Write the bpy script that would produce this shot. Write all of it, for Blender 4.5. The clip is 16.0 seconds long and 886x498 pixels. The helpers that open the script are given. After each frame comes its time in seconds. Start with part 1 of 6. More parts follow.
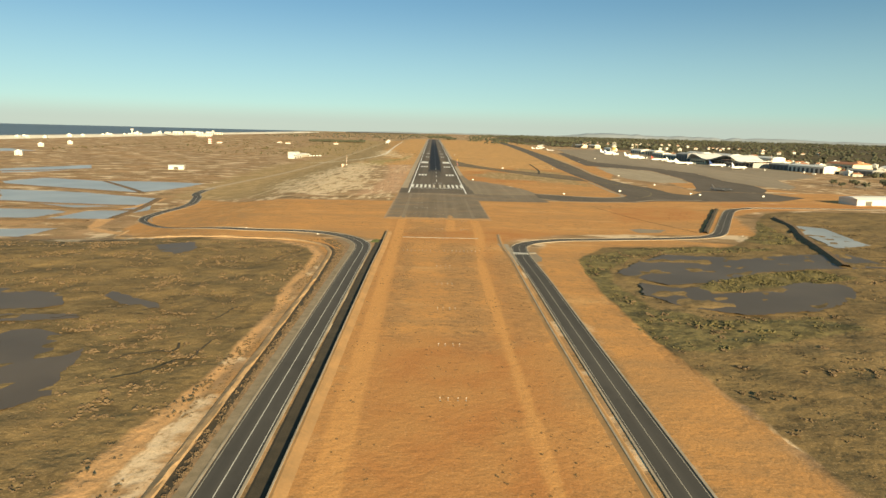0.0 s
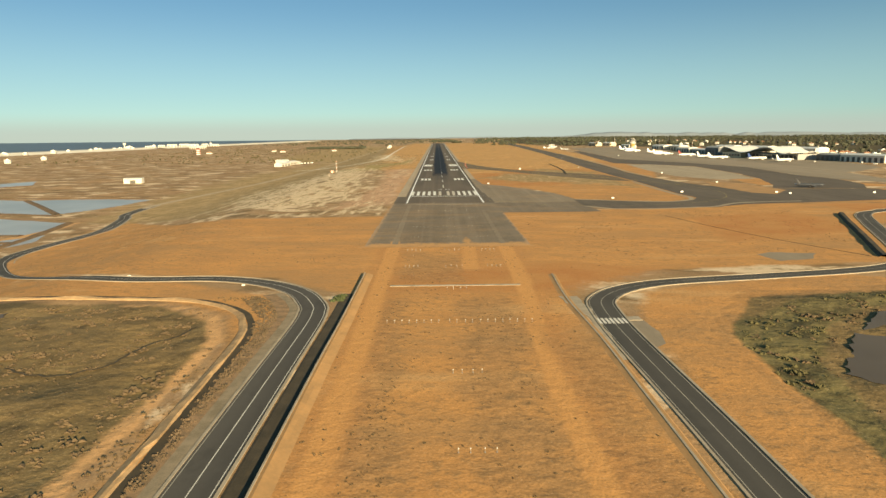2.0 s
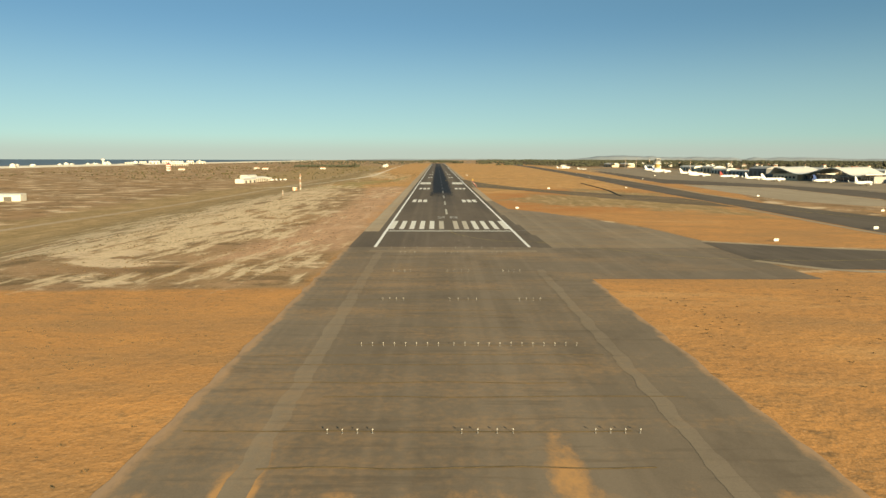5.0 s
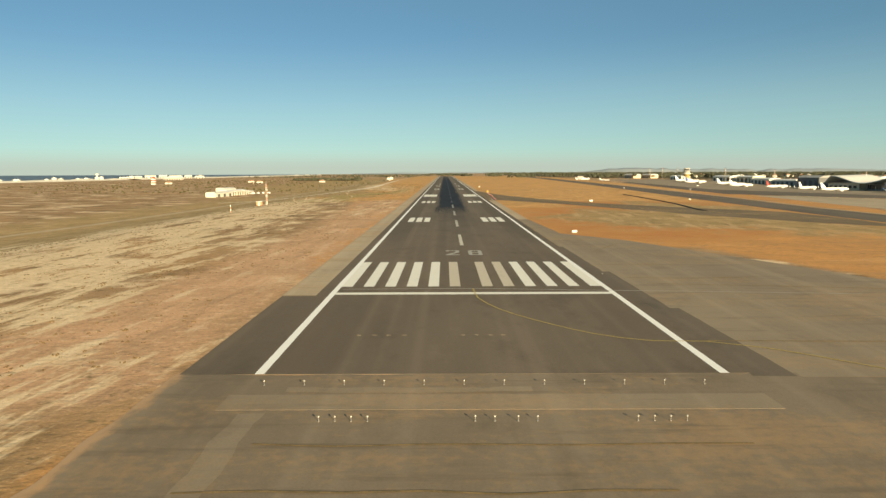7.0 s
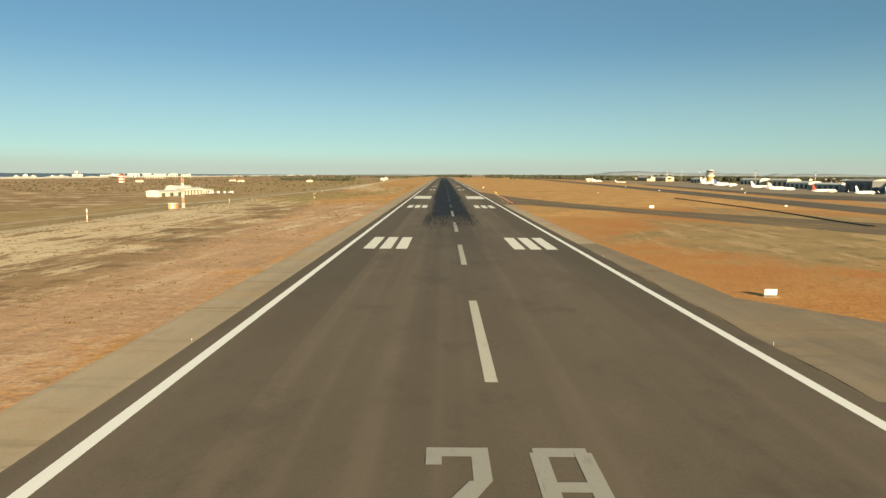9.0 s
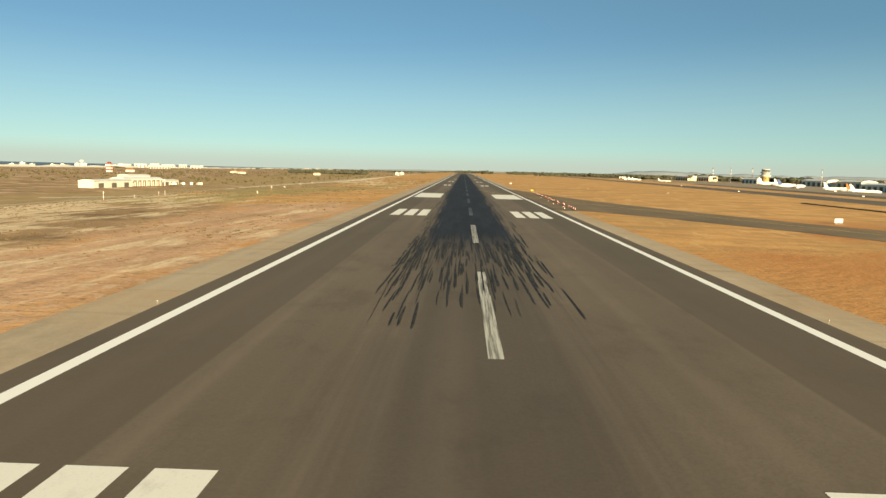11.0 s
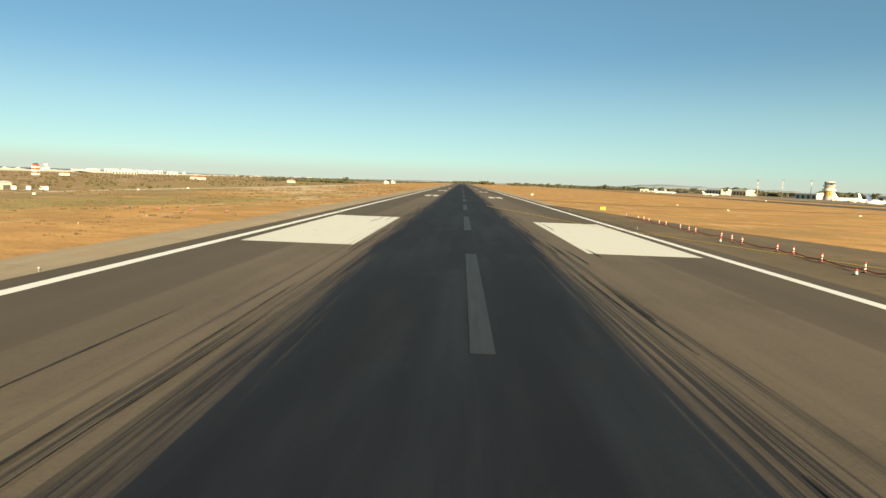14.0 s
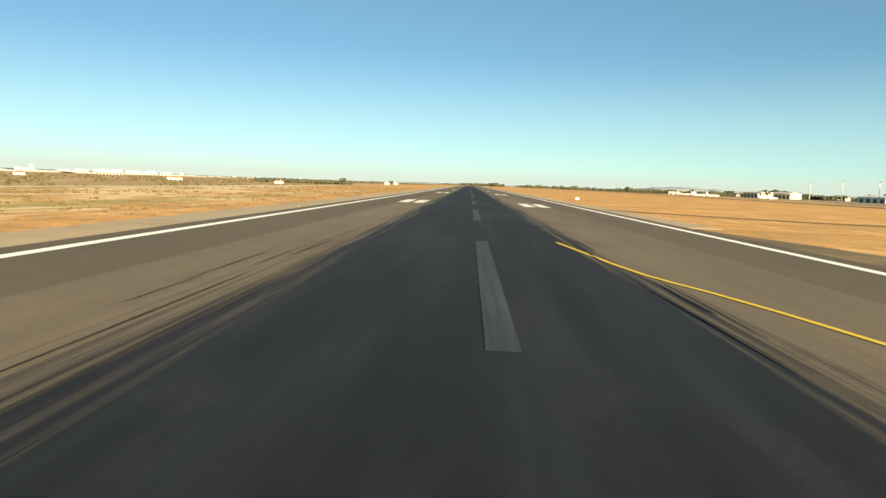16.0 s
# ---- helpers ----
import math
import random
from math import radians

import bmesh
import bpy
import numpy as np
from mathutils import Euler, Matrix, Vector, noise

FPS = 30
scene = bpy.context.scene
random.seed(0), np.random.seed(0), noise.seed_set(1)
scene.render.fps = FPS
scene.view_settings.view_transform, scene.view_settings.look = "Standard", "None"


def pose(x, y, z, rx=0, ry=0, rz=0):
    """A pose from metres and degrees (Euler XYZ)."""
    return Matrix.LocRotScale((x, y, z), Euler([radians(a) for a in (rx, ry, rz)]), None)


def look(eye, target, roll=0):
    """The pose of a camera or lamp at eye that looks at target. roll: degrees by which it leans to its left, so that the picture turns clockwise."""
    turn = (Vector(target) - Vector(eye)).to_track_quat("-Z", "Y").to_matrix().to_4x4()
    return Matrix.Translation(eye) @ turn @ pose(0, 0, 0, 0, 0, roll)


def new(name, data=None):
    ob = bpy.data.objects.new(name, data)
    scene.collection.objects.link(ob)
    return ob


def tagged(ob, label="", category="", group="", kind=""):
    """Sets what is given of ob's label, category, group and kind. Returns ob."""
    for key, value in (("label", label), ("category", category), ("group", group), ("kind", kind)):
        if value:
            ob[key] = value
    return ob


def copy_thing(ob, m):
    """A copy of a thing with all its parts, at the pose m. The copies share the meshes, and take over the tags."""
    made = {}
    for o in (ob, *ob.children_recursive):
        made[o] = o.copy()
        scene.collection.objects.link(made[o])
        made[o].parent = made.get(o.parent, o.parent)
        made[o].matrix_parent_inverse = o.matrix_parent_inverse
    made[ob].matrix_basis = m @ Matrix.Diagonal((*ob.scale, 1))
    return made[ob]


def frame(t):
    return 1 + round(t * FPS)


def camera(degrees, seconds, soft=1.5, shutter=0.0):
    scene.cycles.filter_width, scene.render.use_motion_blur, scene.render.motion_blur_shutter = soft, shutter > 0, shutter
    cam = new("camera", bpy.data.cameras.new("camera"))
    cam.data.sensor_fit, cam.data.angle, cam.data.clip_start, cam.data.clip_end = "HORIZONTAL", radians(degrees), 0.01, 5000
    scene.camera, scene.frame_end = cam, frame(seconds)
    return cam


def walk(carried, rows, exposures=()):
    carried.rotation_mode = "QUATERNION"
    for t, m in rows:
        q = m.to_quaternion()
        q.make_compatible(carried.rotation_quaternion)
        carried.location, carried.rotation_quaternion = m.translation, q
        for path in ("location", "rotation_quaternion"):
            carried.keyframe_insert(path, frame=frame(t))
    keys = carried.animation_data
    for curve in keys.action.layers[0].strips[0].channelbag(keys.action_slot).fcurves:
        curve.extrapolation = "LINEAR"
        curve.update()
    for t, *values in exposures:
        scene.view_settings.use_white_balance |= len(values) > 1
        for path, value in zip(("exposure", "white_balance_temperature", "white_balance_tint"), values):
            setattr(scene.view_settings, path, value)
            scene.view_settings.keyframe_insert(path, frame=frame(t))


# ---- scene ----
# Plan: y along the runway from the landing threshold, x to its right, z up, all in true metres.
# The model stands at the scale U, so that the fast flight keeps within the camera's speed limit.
U = 0.612
EXPOSURE = 1.1
cam = camera(67.43, 16.0)
# seconds, x, y, z, pitch, roll, yaw
PATH = [
    (0.0, -4.39, -550.26, 48.85, 79.72, -1.39, -0.84),
    (0.5, -4.37, -518.14, 46.40, 80.02, -1.13, -0.70),
    (1.0, -4.35, -486.02, 43.93, 80.23, -0.44, -0.52),
    (1.5, -4.33, -453.92, 41.45, 80.55, 0.62, -0.58),
    (2.0, -4.33, -421.83, 38.98, 80.18, 0.59, -0.52),
    (2.5, -4.34, -389.76, 36.53, 80.19, -0.59, -0.46),
    (3.0, -4.35, -357.66, 34.11, 80.67, -0.62, -0.76),
    (3.5, -4.35, -325.52, 31.76, 80.92, -0.82, -0.86),
    (4.0, -4.36, -293.34, 29.48, 81.48, -0.80, -0.85),
    (6.5, -4.53, -135.10, 20.64, 82.79, 0.96, 0.03),
    (7.0, -4.39, -103.11, 19.12, 83.32, 0.23, 0.14),
    (7.5, -4.22, -71.39, 17.68, 83.53, 1.15, 0.01),
    (8.0, -4.01, -39.82, 16.39, 83.32, -0.47, 0.18),
    (8.5, -3.73, -8.35, 15.32, 83.90, -0.18, 0.02),
    (9.0, -3.41, 23.12, 14.33, 83.51, -0.35, 0.02),
    (11.5, -1.86, 182.15, 9.55, 83.19, -1.55, 2.06),
    (12.0, -1.65, 214.30, 8.70, 83.27, -1.70, 2.12),
    (12.5, -1.45, 246.44, 7.89, 83.57, -1.12, 1.74),
    (13.0, -1.27, 278.50, 7.13, 84.03, -1.08, 1.51),
    (13.5, -1.10, 310.25, 6.47, 84.22, -1.48, 1.53),
    (14.0, -0.95, 341.54, 5.95, 84.17, -2.08, 1.63),
    (14.5, -0.85, 372.63, 5.51, 83.70, -1.36, 1.81),
    (15.0, -0.85, 403.87, 5.05, 83.41, -1.15, 2.08),
    (15.5, -0.91, 435.19, 4.59, 83.60, -2.10, 2.38),
    (16.0, -1.00, 466.57, 4.12, 84.35, -2.18, 2.32),
]
walk(cam, [(t, pose(x * U, y * U, z * U, rx, ry, rz)) for t, x, y, z, rx, ry, rz in PATH], exposures=[(0.0, EXPOSURE + 0.1, 6700, 0), (4.0, EXPOSURE - 0.04, 6700, 0), (9.0, EXPOSURE, 6750, 0), (11.5, EXPOSURE + 0.12, 6800, 0), (14.0, EXPOSURE + 0.26, 6800, 0), (15.0, EXPOSURE + 0.22, 6800, 0), (16.0, EXPOSURE + 0.5, 6800, 0)])

# ---- sky and sun ----
SUN_WAY = Vector((-1.70, 3.50, -1.0)).normalized()
SUN_UP = math.asin(-SUN_WAY.z)
world = bpy.data.worlds.new("sky")
scene.world = world
world.use_nodes = True
wn = world.node_tree.nodes
sky = wn.new("ShaderNodeTexSky")
sky.sky_type = "NISHITA"
sky.sun_disc = False
sky.sun_elevation = SUN_UP
sky.sun_rotation = math.atan2(-SUN_WAY.x, -SUN_WAY.y)
sky.altitude = 50
sky.air_density = 0.75
sky.dust_density = 0.0
sky.ozone_density = 3.6
haze = wn.new("ShaderNodeMix")
haze.data_type = "RGBA"
haze.inputs[0].default_value = 0.33
haze.inputs[7].default_value = (1.55, 3.15, 3.35, 1)
world.node_tree.links.new(sky.outputs[0], haze.inputs[6])
# the air pales towards the horizon and ends in a thin grey-pink haze
height = wn.new("ShaderNodeSeparateXYZ")
world.node_tree.links.new(wn.new("ShaderNodeTexCoord").outputs["Generated"], height.inputs[0])
last = haze
for top, foot, share, tone in ((0.20, 0.04, 0.26, (6.6, 8.2, 6.4, 1)), (0.034, 0.003, 0.66, (4.9, 5.0, 4.8, 1))):
    span = wn.new("ShaderNodeMapRange")
    span.interpolation_type = "SMOOTHSTEP"
    for i, v in ((1, top), (2, foot), (3, 0.0), (4, share)):
        span.inputs[i].default_value = v
    world.node_tree.links.new(height.outputs[2], span.inputs[0])
    layer = wn.new("ShaderNodeMix")
    layer.data_type = "RGBA"
    layer.inputs[7].default_value = tone
    world.node_tree.links.new(span.outputs[0], layer.inputs[0])
    world.node_tree.links.new(last.outputs[2], layer.inputs[6])
    last = layer
world.node_tree.links.new(last.outputs[2], wn["Background"].inputs[0])
wn["Background"].inputs[1].default_value = 0.05

sun = new("sun", bpy.data.lights.new("sun", "SUN"))
sun.data.energy = 5.0
sun.data.angle = radians(0.55)
sun.data.color = (1.0, 0.77, 0.49)
sun.matrix_world = look((0, 0, 300), Vector((0, 0, 300)) + SUN_WAY)


# ---- material helpers ----
class Nodes:
    """Short hand for building one node material."""

    def __init__(self, name):
        self.m = bpy.data.materials.new(name)
        self.m.use_nodes = True
        self.t = self.m.node_tree
        self.b = self.t.nodes["Principled BSDF"]

    def n(self, kind, **sockets):
        node = self.t.nodes.new(kind)
        for k, v in sockets.items():
            self.put(node.inputs[k.replace("_", " ")], v)
        return node

    def put(self, socket, v):
        if isinstance(v, bpy.types.NodeSocket):
            self.t.links.new(v, socket)
        else:
            socket.default_value = v

    def math(self, op, a, b=0.0, clamp=False):
        node = self.t.nodes.new("ShaderNodeMath")
        node.operation, node.use_clamp = op, clamp
        self.put(node.inputs[0], a)
        self.put(node.inputs[1], b)
        return node.outputs[0]

    def mix(self, f, a, b):
        node = self.t.nodes.new("ShaderNodeMix")
        node.data_type = "RGBA"
        self.put(node.inputs[0], f)
        for k, v in ((6, a), (7, b)):
            self.put(node.inputs[k], v if isinstance(v, bpy.types.NodeSocket) else (*v, 1))
        return node.outputs[2]

    def ramp(self, v, lo, hi):
        node = self.t.nodes.new("ShaderNodeMapRange")
        node.interpolation_type = "SMOOTHSTEP"
        self.put(node.inputs[0], v)
        node.inputs[1].default_value, node.inputs[2].default_value = lo, hi
        return node.outputs[0]

    def place(self, stretch=(1, 1, 1), local=False, turn=0.0):
        if local:
            src = self.t.nodes.new("ShaderNodeTexCoord").outputs["Object"]
        else:
            src = self.t.nodes.new("ShaderNodeNewGeometry").outputs["Position"]
        if turn:
            first = self.t.nodes.new("ShaderNodeMapping")
            self.t.links.new(src, first.inputs[0])
            first.inputs["Rotation"].default_value = (0, 0, turn)
            src = first.outputs[0]
        node = self.t.nodes.new("ShaderNodeMapping")
        self.t.links.new(src, node.inputs[0])
        node.inputs["Scale"].default_value = stretch if local else tuple(c / U for c in stretch)
        return node.outputs[0]

    def noise(self, scale, detail=4, at=None, rough=0.55):
        node = self.t.nodes.new("ShaderNodeTexNoise")
        node.inputs["Scale"].default_value = scale
        node.inputs["Detail"].default_value = detail
        node.inputs["Roughness"].default_value = rough
        self.t.links.new(at if at is not None else self.place(), node.inputs["Vector"])
        return node.outputs[0]

    def xyz(self):
        sep = self.t.nodes.new("ShaderNodeSeparateXYZ")
        self.t.links.new(self.place(), sep.inputs[0])
        return sep.outputs

    def attr(self, name):
        node = self.t.nodes.new("ShaderNodeAttribute")
        node.attribute_name = name
        sep = self.t.nodes.new("ShaderNodeSeparateColor")
        self.t.links.new(node.outputs["Color"], sep.inputs[0])
        return sep.outputs

    def finish(self, color, rough=0.9, bump=None, strength=0.3, distance=0.05, metal=0.0, spec=0.3):
        self.put(self.b.inputs["Base Color"], color if isinstance(color, bpy.types.NodeSocket) else (*color, 1))
        self.put(self.b.inputs["Roughness"], rough)
        self.put(self.b.inputs["Metallic"], metal)
        self.put(self.b.inputs["Specular IOR Level"], spec)
        if bump is not None:
            node = self.t.nodes.new("ShaderNodeBump")
            node.inputs["Strength"].default_value, node.inputs["Distance"].default_value = strength, distance
            self.t.links.new(bump, node.inputs["Height"])
            self.t.links.new(node.outputs[0], self.b.inputs["Normal"])
        return self.m


def surface(name, a, b, scale=1.0, rough=0.85, metal=0.0, bump=0.2, local=True, spec=0.3, fine=12.0):
    """A plain real surface: two tones mixed at two scales, with fine relief."""
    k = Nodes(name)
    at = k.place(local=local)
    f = k.math("ADD", k.math("MULTIPLY", k.noise(scale, 3, at), 0.7), k.math("MULTIPLY", k.noise(scale * fine, 2, at), 0.3))
    return k.finish(k.mix(k.ramp(f, 0.32, 0.68), a, b), rough, k.noise(scale * fine, 3, at), bump, 0.03, metal, spec)


def rubber(k):
    """How much tyre rubber lies on the paving: streaks along the runway, thickest where aircraft touch down."""
    x, y, _ = k.xyz()
    streak = k.noise(1.0, 5, k.place((2.0, 0.034, 1)), 0.7)
    wide = k.noise(1.0, 3, k.place((0.6, 0.02, 1)))
    off = k.math("ABSOLUTE", k.math("ADD", k.math("ADD", x, 0.9), k.math("MULTIPLY", k.math("SUBTRACT", wide, 0.5), 2.0)))
    off = k.math("ADD", off, k.math("MULTIPLY", k.math("SUBTRACT", streak, 0.5), -6.0))
    grow = k.ramp(y, 212.0, 268.0)
    later = k.ramp(y, 340.0, 420.0)
    reach = k.math("ADD", 6.9, k.math("MULTIPLY", later, 0.9))
    core = k.ramp(k.math("SUBTRACT", off, reach), 1.3, -1.0)
    thick = k.math("ADD", grow, k.math("MULTIPLY", k.ramp(y, 182.0, 212.0), k.math("MULTIPLY", k.ramp(streak, 0.45, 0.64), 0.50)), True)
    body = k.math("MULTIPLY", core, thick)
    edge = k.math("MULTIPLY", k.ramp(off, 11.0, 8.0), k.math("MULTIPLY", k.ramp(k.noise(1.0, 5, k.place((2.4, 0.012, 1)), 0.7), 0.52, 0.62), k.ramp(y, 262.0, 330.0)))
    edge = k.math("MULTIPLY", edge, 0.85)
    haze = k.math("MULTIPLY", k.math("MULTIPLY", k.ramp(off, 9.5, 3.0), k.ramp(y, 40.0, 200.0)), 0.34)
    fade = k.math("SUBTRACT", 1.0, k.math("MULTIPLY", k.ramp(y, 1100.0, 2200.0), 0.3))
    worn = k.math("SUBTRACT", 1.0, k.math("MULTIPLY", k.ramp(k.noise(1.0, 6, k.place((0.30, 0.05, 1)), 0.68), 0.50, 0.76), 0.045))
    fade = k.math("MULTIPLY", fade, worn)
    return k.math("MULTIPLY", k.math("MAXIMUM", k.math("MAXIMUM", body, edge), haze), fade, True)


def asphalt(name, a, b, with_rubber=False, dust=0.0, edges=False):
    k = Nodes(name)
    big = k.noise(0.05, 4, k.place((1.0, 0.25, 1)))
    fine = k.noise(6.0, 3)
    col = k.mix(k.ramp(big, 0.3, 0.7), a, b)
    col = k.mix(k.math("MULTIPLY", k.ramp(fine, 0.3, 0.8), 0.35), col, tuple(c * 0.7 for c in a))
    lanes = k.noise(1.0, 2, k.place((0.33, 0.002, 1)))
    col = k.mix(k.math("MULTIPLY", k.ramp(lanes, 0.45, 0.7), 0.35), col, tuple(c * 1.25 for c in b))
    stain = k.noise(0.11, 6, k.place((1.0, 0.55, 1)), 0.72)
    col = k.mix(k.math("MULTIPLY", k.ramp(stain, 0.50, 0.68), 0.42), col, tuple(c * 0.66 for c in a))
    col = k.mix(k.math("MULTIPLY", k.ramp(stain, 0.44, 0.30), 0.30), col, tuple(c * 1.22 for c in b))
    if dust:
        blown = k.math("ADD", k.math("MULTIPLY", k.noise(0.045, 5, k.place((0.55, 1.5, 1)), 0.68), 0.7), k.math("MULTIPLY", k.noise(1.1, 4), 0.3))
        col = k.mix(k.math("MULTIPLY", k.ramp(blown, 0.46, 0.66), dust), col, (0.50, 0.30, 0.135))
        col = k.mix(k.math("MULTIPLY", k.ramp(k.noise(0.4, 5, k.place((0.12, 1.2, 1)), 0.7), 0.52, 0.7), 0.5), col, tuple(c * 0.62 for c in a))
    if edges:
        x, y, _ = k.xyz()
        ends = k.ramp(y, -176.0, -190.0)
        sides = k.math("MAXIMUM", k.ramp(x, -27.4, -30.6), k.math("MULTIPLY", k.ramp(x, 26.0, 29.2), k.ramp(y, -86.0, -97.0)))
        tongue = k.math("MULTIPLY", k.ramp(k.math("ABSOLUTE", k.math("SUBTRACT", x, 6.2)), 3.4, 0.2), k.math("MULTIPLY", k.ramp(y, -156.0, -184.0), 0.85))
        tail = k.math("MULTIPLY", k.ramp(k.math("ABSOLUTE", k.math("ADD", x, 20.0)), 3.0, 1.0), k.ramp(y, -165.0, -186.0))
        soil = k.math("MAXIMUM", k.math("MAXIMUM", ends, sides), k.math("MAXIMUM", tongue, tail))
        torn = k.math("MULTIPLY", k.math("SUBTRACT", k.noise(0.35, 6, k.place((1.0, 0.6, 1)), 0.7), 0.5), 1.5)
        col = k.mix(k.math("MULTIPLY", k.ramp(k.math("ADD", soil, torn), 0.36, 0.95), 0.92), col, k.mix(sides, (0.60, 0.330, 0.130), (0.44, 0.300, 0.190)))
    if with_rubber:
        x = k.math("ABSOLUTE", k.xyz()[0])
        col = k.mix(k.math("MULTIPLY", k.ramp(x, 15.2, 15.5), k.math("ADD", 0.15, k.math("MULTIPLY", k.ramp(k.xyz()[1], 60.0, 160.0), 0.45))), col, tuple(c * 0.72 for c in a))
        smear = k.noise(1.0, 5, k.place((0.30, 0.022, 1), turn=0.01), 0.66)
        scuff = k.noise(0.22, 5, k.place((1.0, 0.5, 1)), 0.7)
        black = k.mix(k.ramp(smear, 0.40, 0.72), (0.0110, 0.0136, 0.0215), (0.0225, 0.0270, 0.0380))
        black = k.mix(k.math("MULTIPLY", k.ramp(scuff, 0.54, 0.74), 0.5), black, (0.030, 0.034, 0.043))
        col = k.mix(k.math("MULTIPLY", rubber(k), 0.99), col, black)
    return k.finish(col, 0.88, fine, 0.25, 0.02, spec=0.18)


def paint(name, col, worn=0.35, with_rubber=True, under=(0.10, 0.088, 0.07), streaky=False):
    k = Nodes(name)
    f = k.ramp(k.noise(0.9, 5, k.place((5.0, 0.12, 1) if streaky else (1, 0.35, 1)), 0.7), 0.42 if streaky else 0.55, 0.62 if streaky else 0.85)
    f2 = k.ramp(k.noise(9.0, 3), 0.5, 0.9)
    c = k.mix(k.math("MULTIPLY", f, worn), col, under)
    c = k.mix(k.math("MULTIPLY", f2, worn * 0.5), c, under)
    if with_rubber:
        cover = k.math("MULTIPLY", rubber(k), 0.985)
        if streaky:
            cover = k.math("MULTIPLY", cover, k.math("ADD", 0.42, k.math("MULTIPLY", k.ramp(k.xyz()[1], 268.0, 325.0), 0.565)))
        c = k.mix(cover, c, (0.0240, 0.0278, 0.0370))
    return k.finish(c, 0.7, k.noise(20.0, 2), 0.1, 0.01)


# ---- geometry helpers ----
def smooth(u):
    u = np.clip(u, 0, 1)
    return u * u * (3 - 2 * u)


def land(x, y):
    """Height of the bare land: the salt flats lie six metres and the terminal's apron eight below the runway."""
    x, y = np.asarray(x, float), np.asarray(y, float)
    flats = -6.0 * smooth((-95 - x) / 75) * smooth((y + 300) / 65)
    return flats - 8.0 * smooth((x - 325) / 165) * smooth((1230 - y) / 420) * smooth((y + 150) / 200)


def link(name, bm, material, parent=None, label="", smooth=False):
    mesh = bpy.data.meshes.new(name)
    bm.to_mesh(mesh)
    bm.free()
    if smooth:
        mesh.polygons.foreach_set("use_smooth", [True] * len(mesh.polygons))
    mesh.materials.append(material)
    ob = new(name, mesh)
    if parent is not None:
        ob.parent = parent
    if label:
        ob["label"] = label
    return ob


def part(name, bm, material, parent, label="", smooth=False):
    return link(name, bm, material, parent, label, smooth)


def thing(name, label, category, group="", at=(0, 0, 0), turn=0.0):
    ob = new(name)
    ob.matrix_basis = pose(*at, 0, 0, turn)
    return tagged(ob, label, category, group)


def box(bm, x0, x1, y0, y1, z0, z1, bevel=0.0):
    v = [bm.verts.new(p) for p in ((x0, y0, z0), (x1, y0, z0), (x1, y1, z0), (x0, y1, z0), (x0, y0, z1), (x1, y0, z1), (x1, y1, z1), (x0, y1, z1))]
    fs = [bm.faces.new([v[i] for i in f]) for f in ((3, 2, 1, 0), (4, 5, 6, 7), (0, 1, 5, 4), (1, 2, 6, 5), (2, 3, 7, 6), (3, 0, 4, 7))]
    if bevel:
        es = {e for f in fs for e in f.edges}
        bmesh.ops.bevel(bm, geom=list(es), offset=bevel, segments=1, affect="EDGES")
    return bm


def boxed(*a, **k):
    return box(bmesh.new(), *a, **k)


def tube(bm, a, b, r0, r1, sides=8, caps=True):
    a, b = Vector(a), Vector(b)
    q = (b - a).to_track_quat("Z", "Y")
    rings = []
    for c, r in ((a, r0), (b, r1)):
        rings.append([bm.verts.new(c + q @ Vector((r * math.cos(2 * math.pi * i / sides), r * math.sin(2 * math.pi * i / sides), 0))) for i in range(sides)])
    for i in range(sides):
        j = (i + 1) % sides
        bm.faces.new((rings[0][i], rings[0][j], rings[1][j], rings[1][i]))
    if caps:
        bm.faces.new(rings[0][::-1])
        bm.faces.new(rings[1])
    return bm


def lathe(bm, profile, sides=16, axis="Z", centre=(0, 0, 0)):
    rings = []
    for r, h in profile:
        ring = []
        for i in range(sides):
            c, s = r * math.cos(2 * math.pi * i / sides), r * math.sin(2 * math.pi * i / sides)
            p = (c, s, h) if axis == "Z" else (c, h, s)
            ring.append(bm.verts.new(Vector(p) + Vector(centre)))
        rings.append(ring)
    for a, b in zip(rings, rings[1:]):
        for i in range(sides):
            j = (i + 1) % sides
            bm.faces.new((a[i], a[j], b[j], b[i]))
    bm.faces.new(rings[0][::-1])
    bm.faces.new(rings[-1])
    bmesh.ops.recalc_face_normals(bm, faces=bm.faces[:])
    return bm


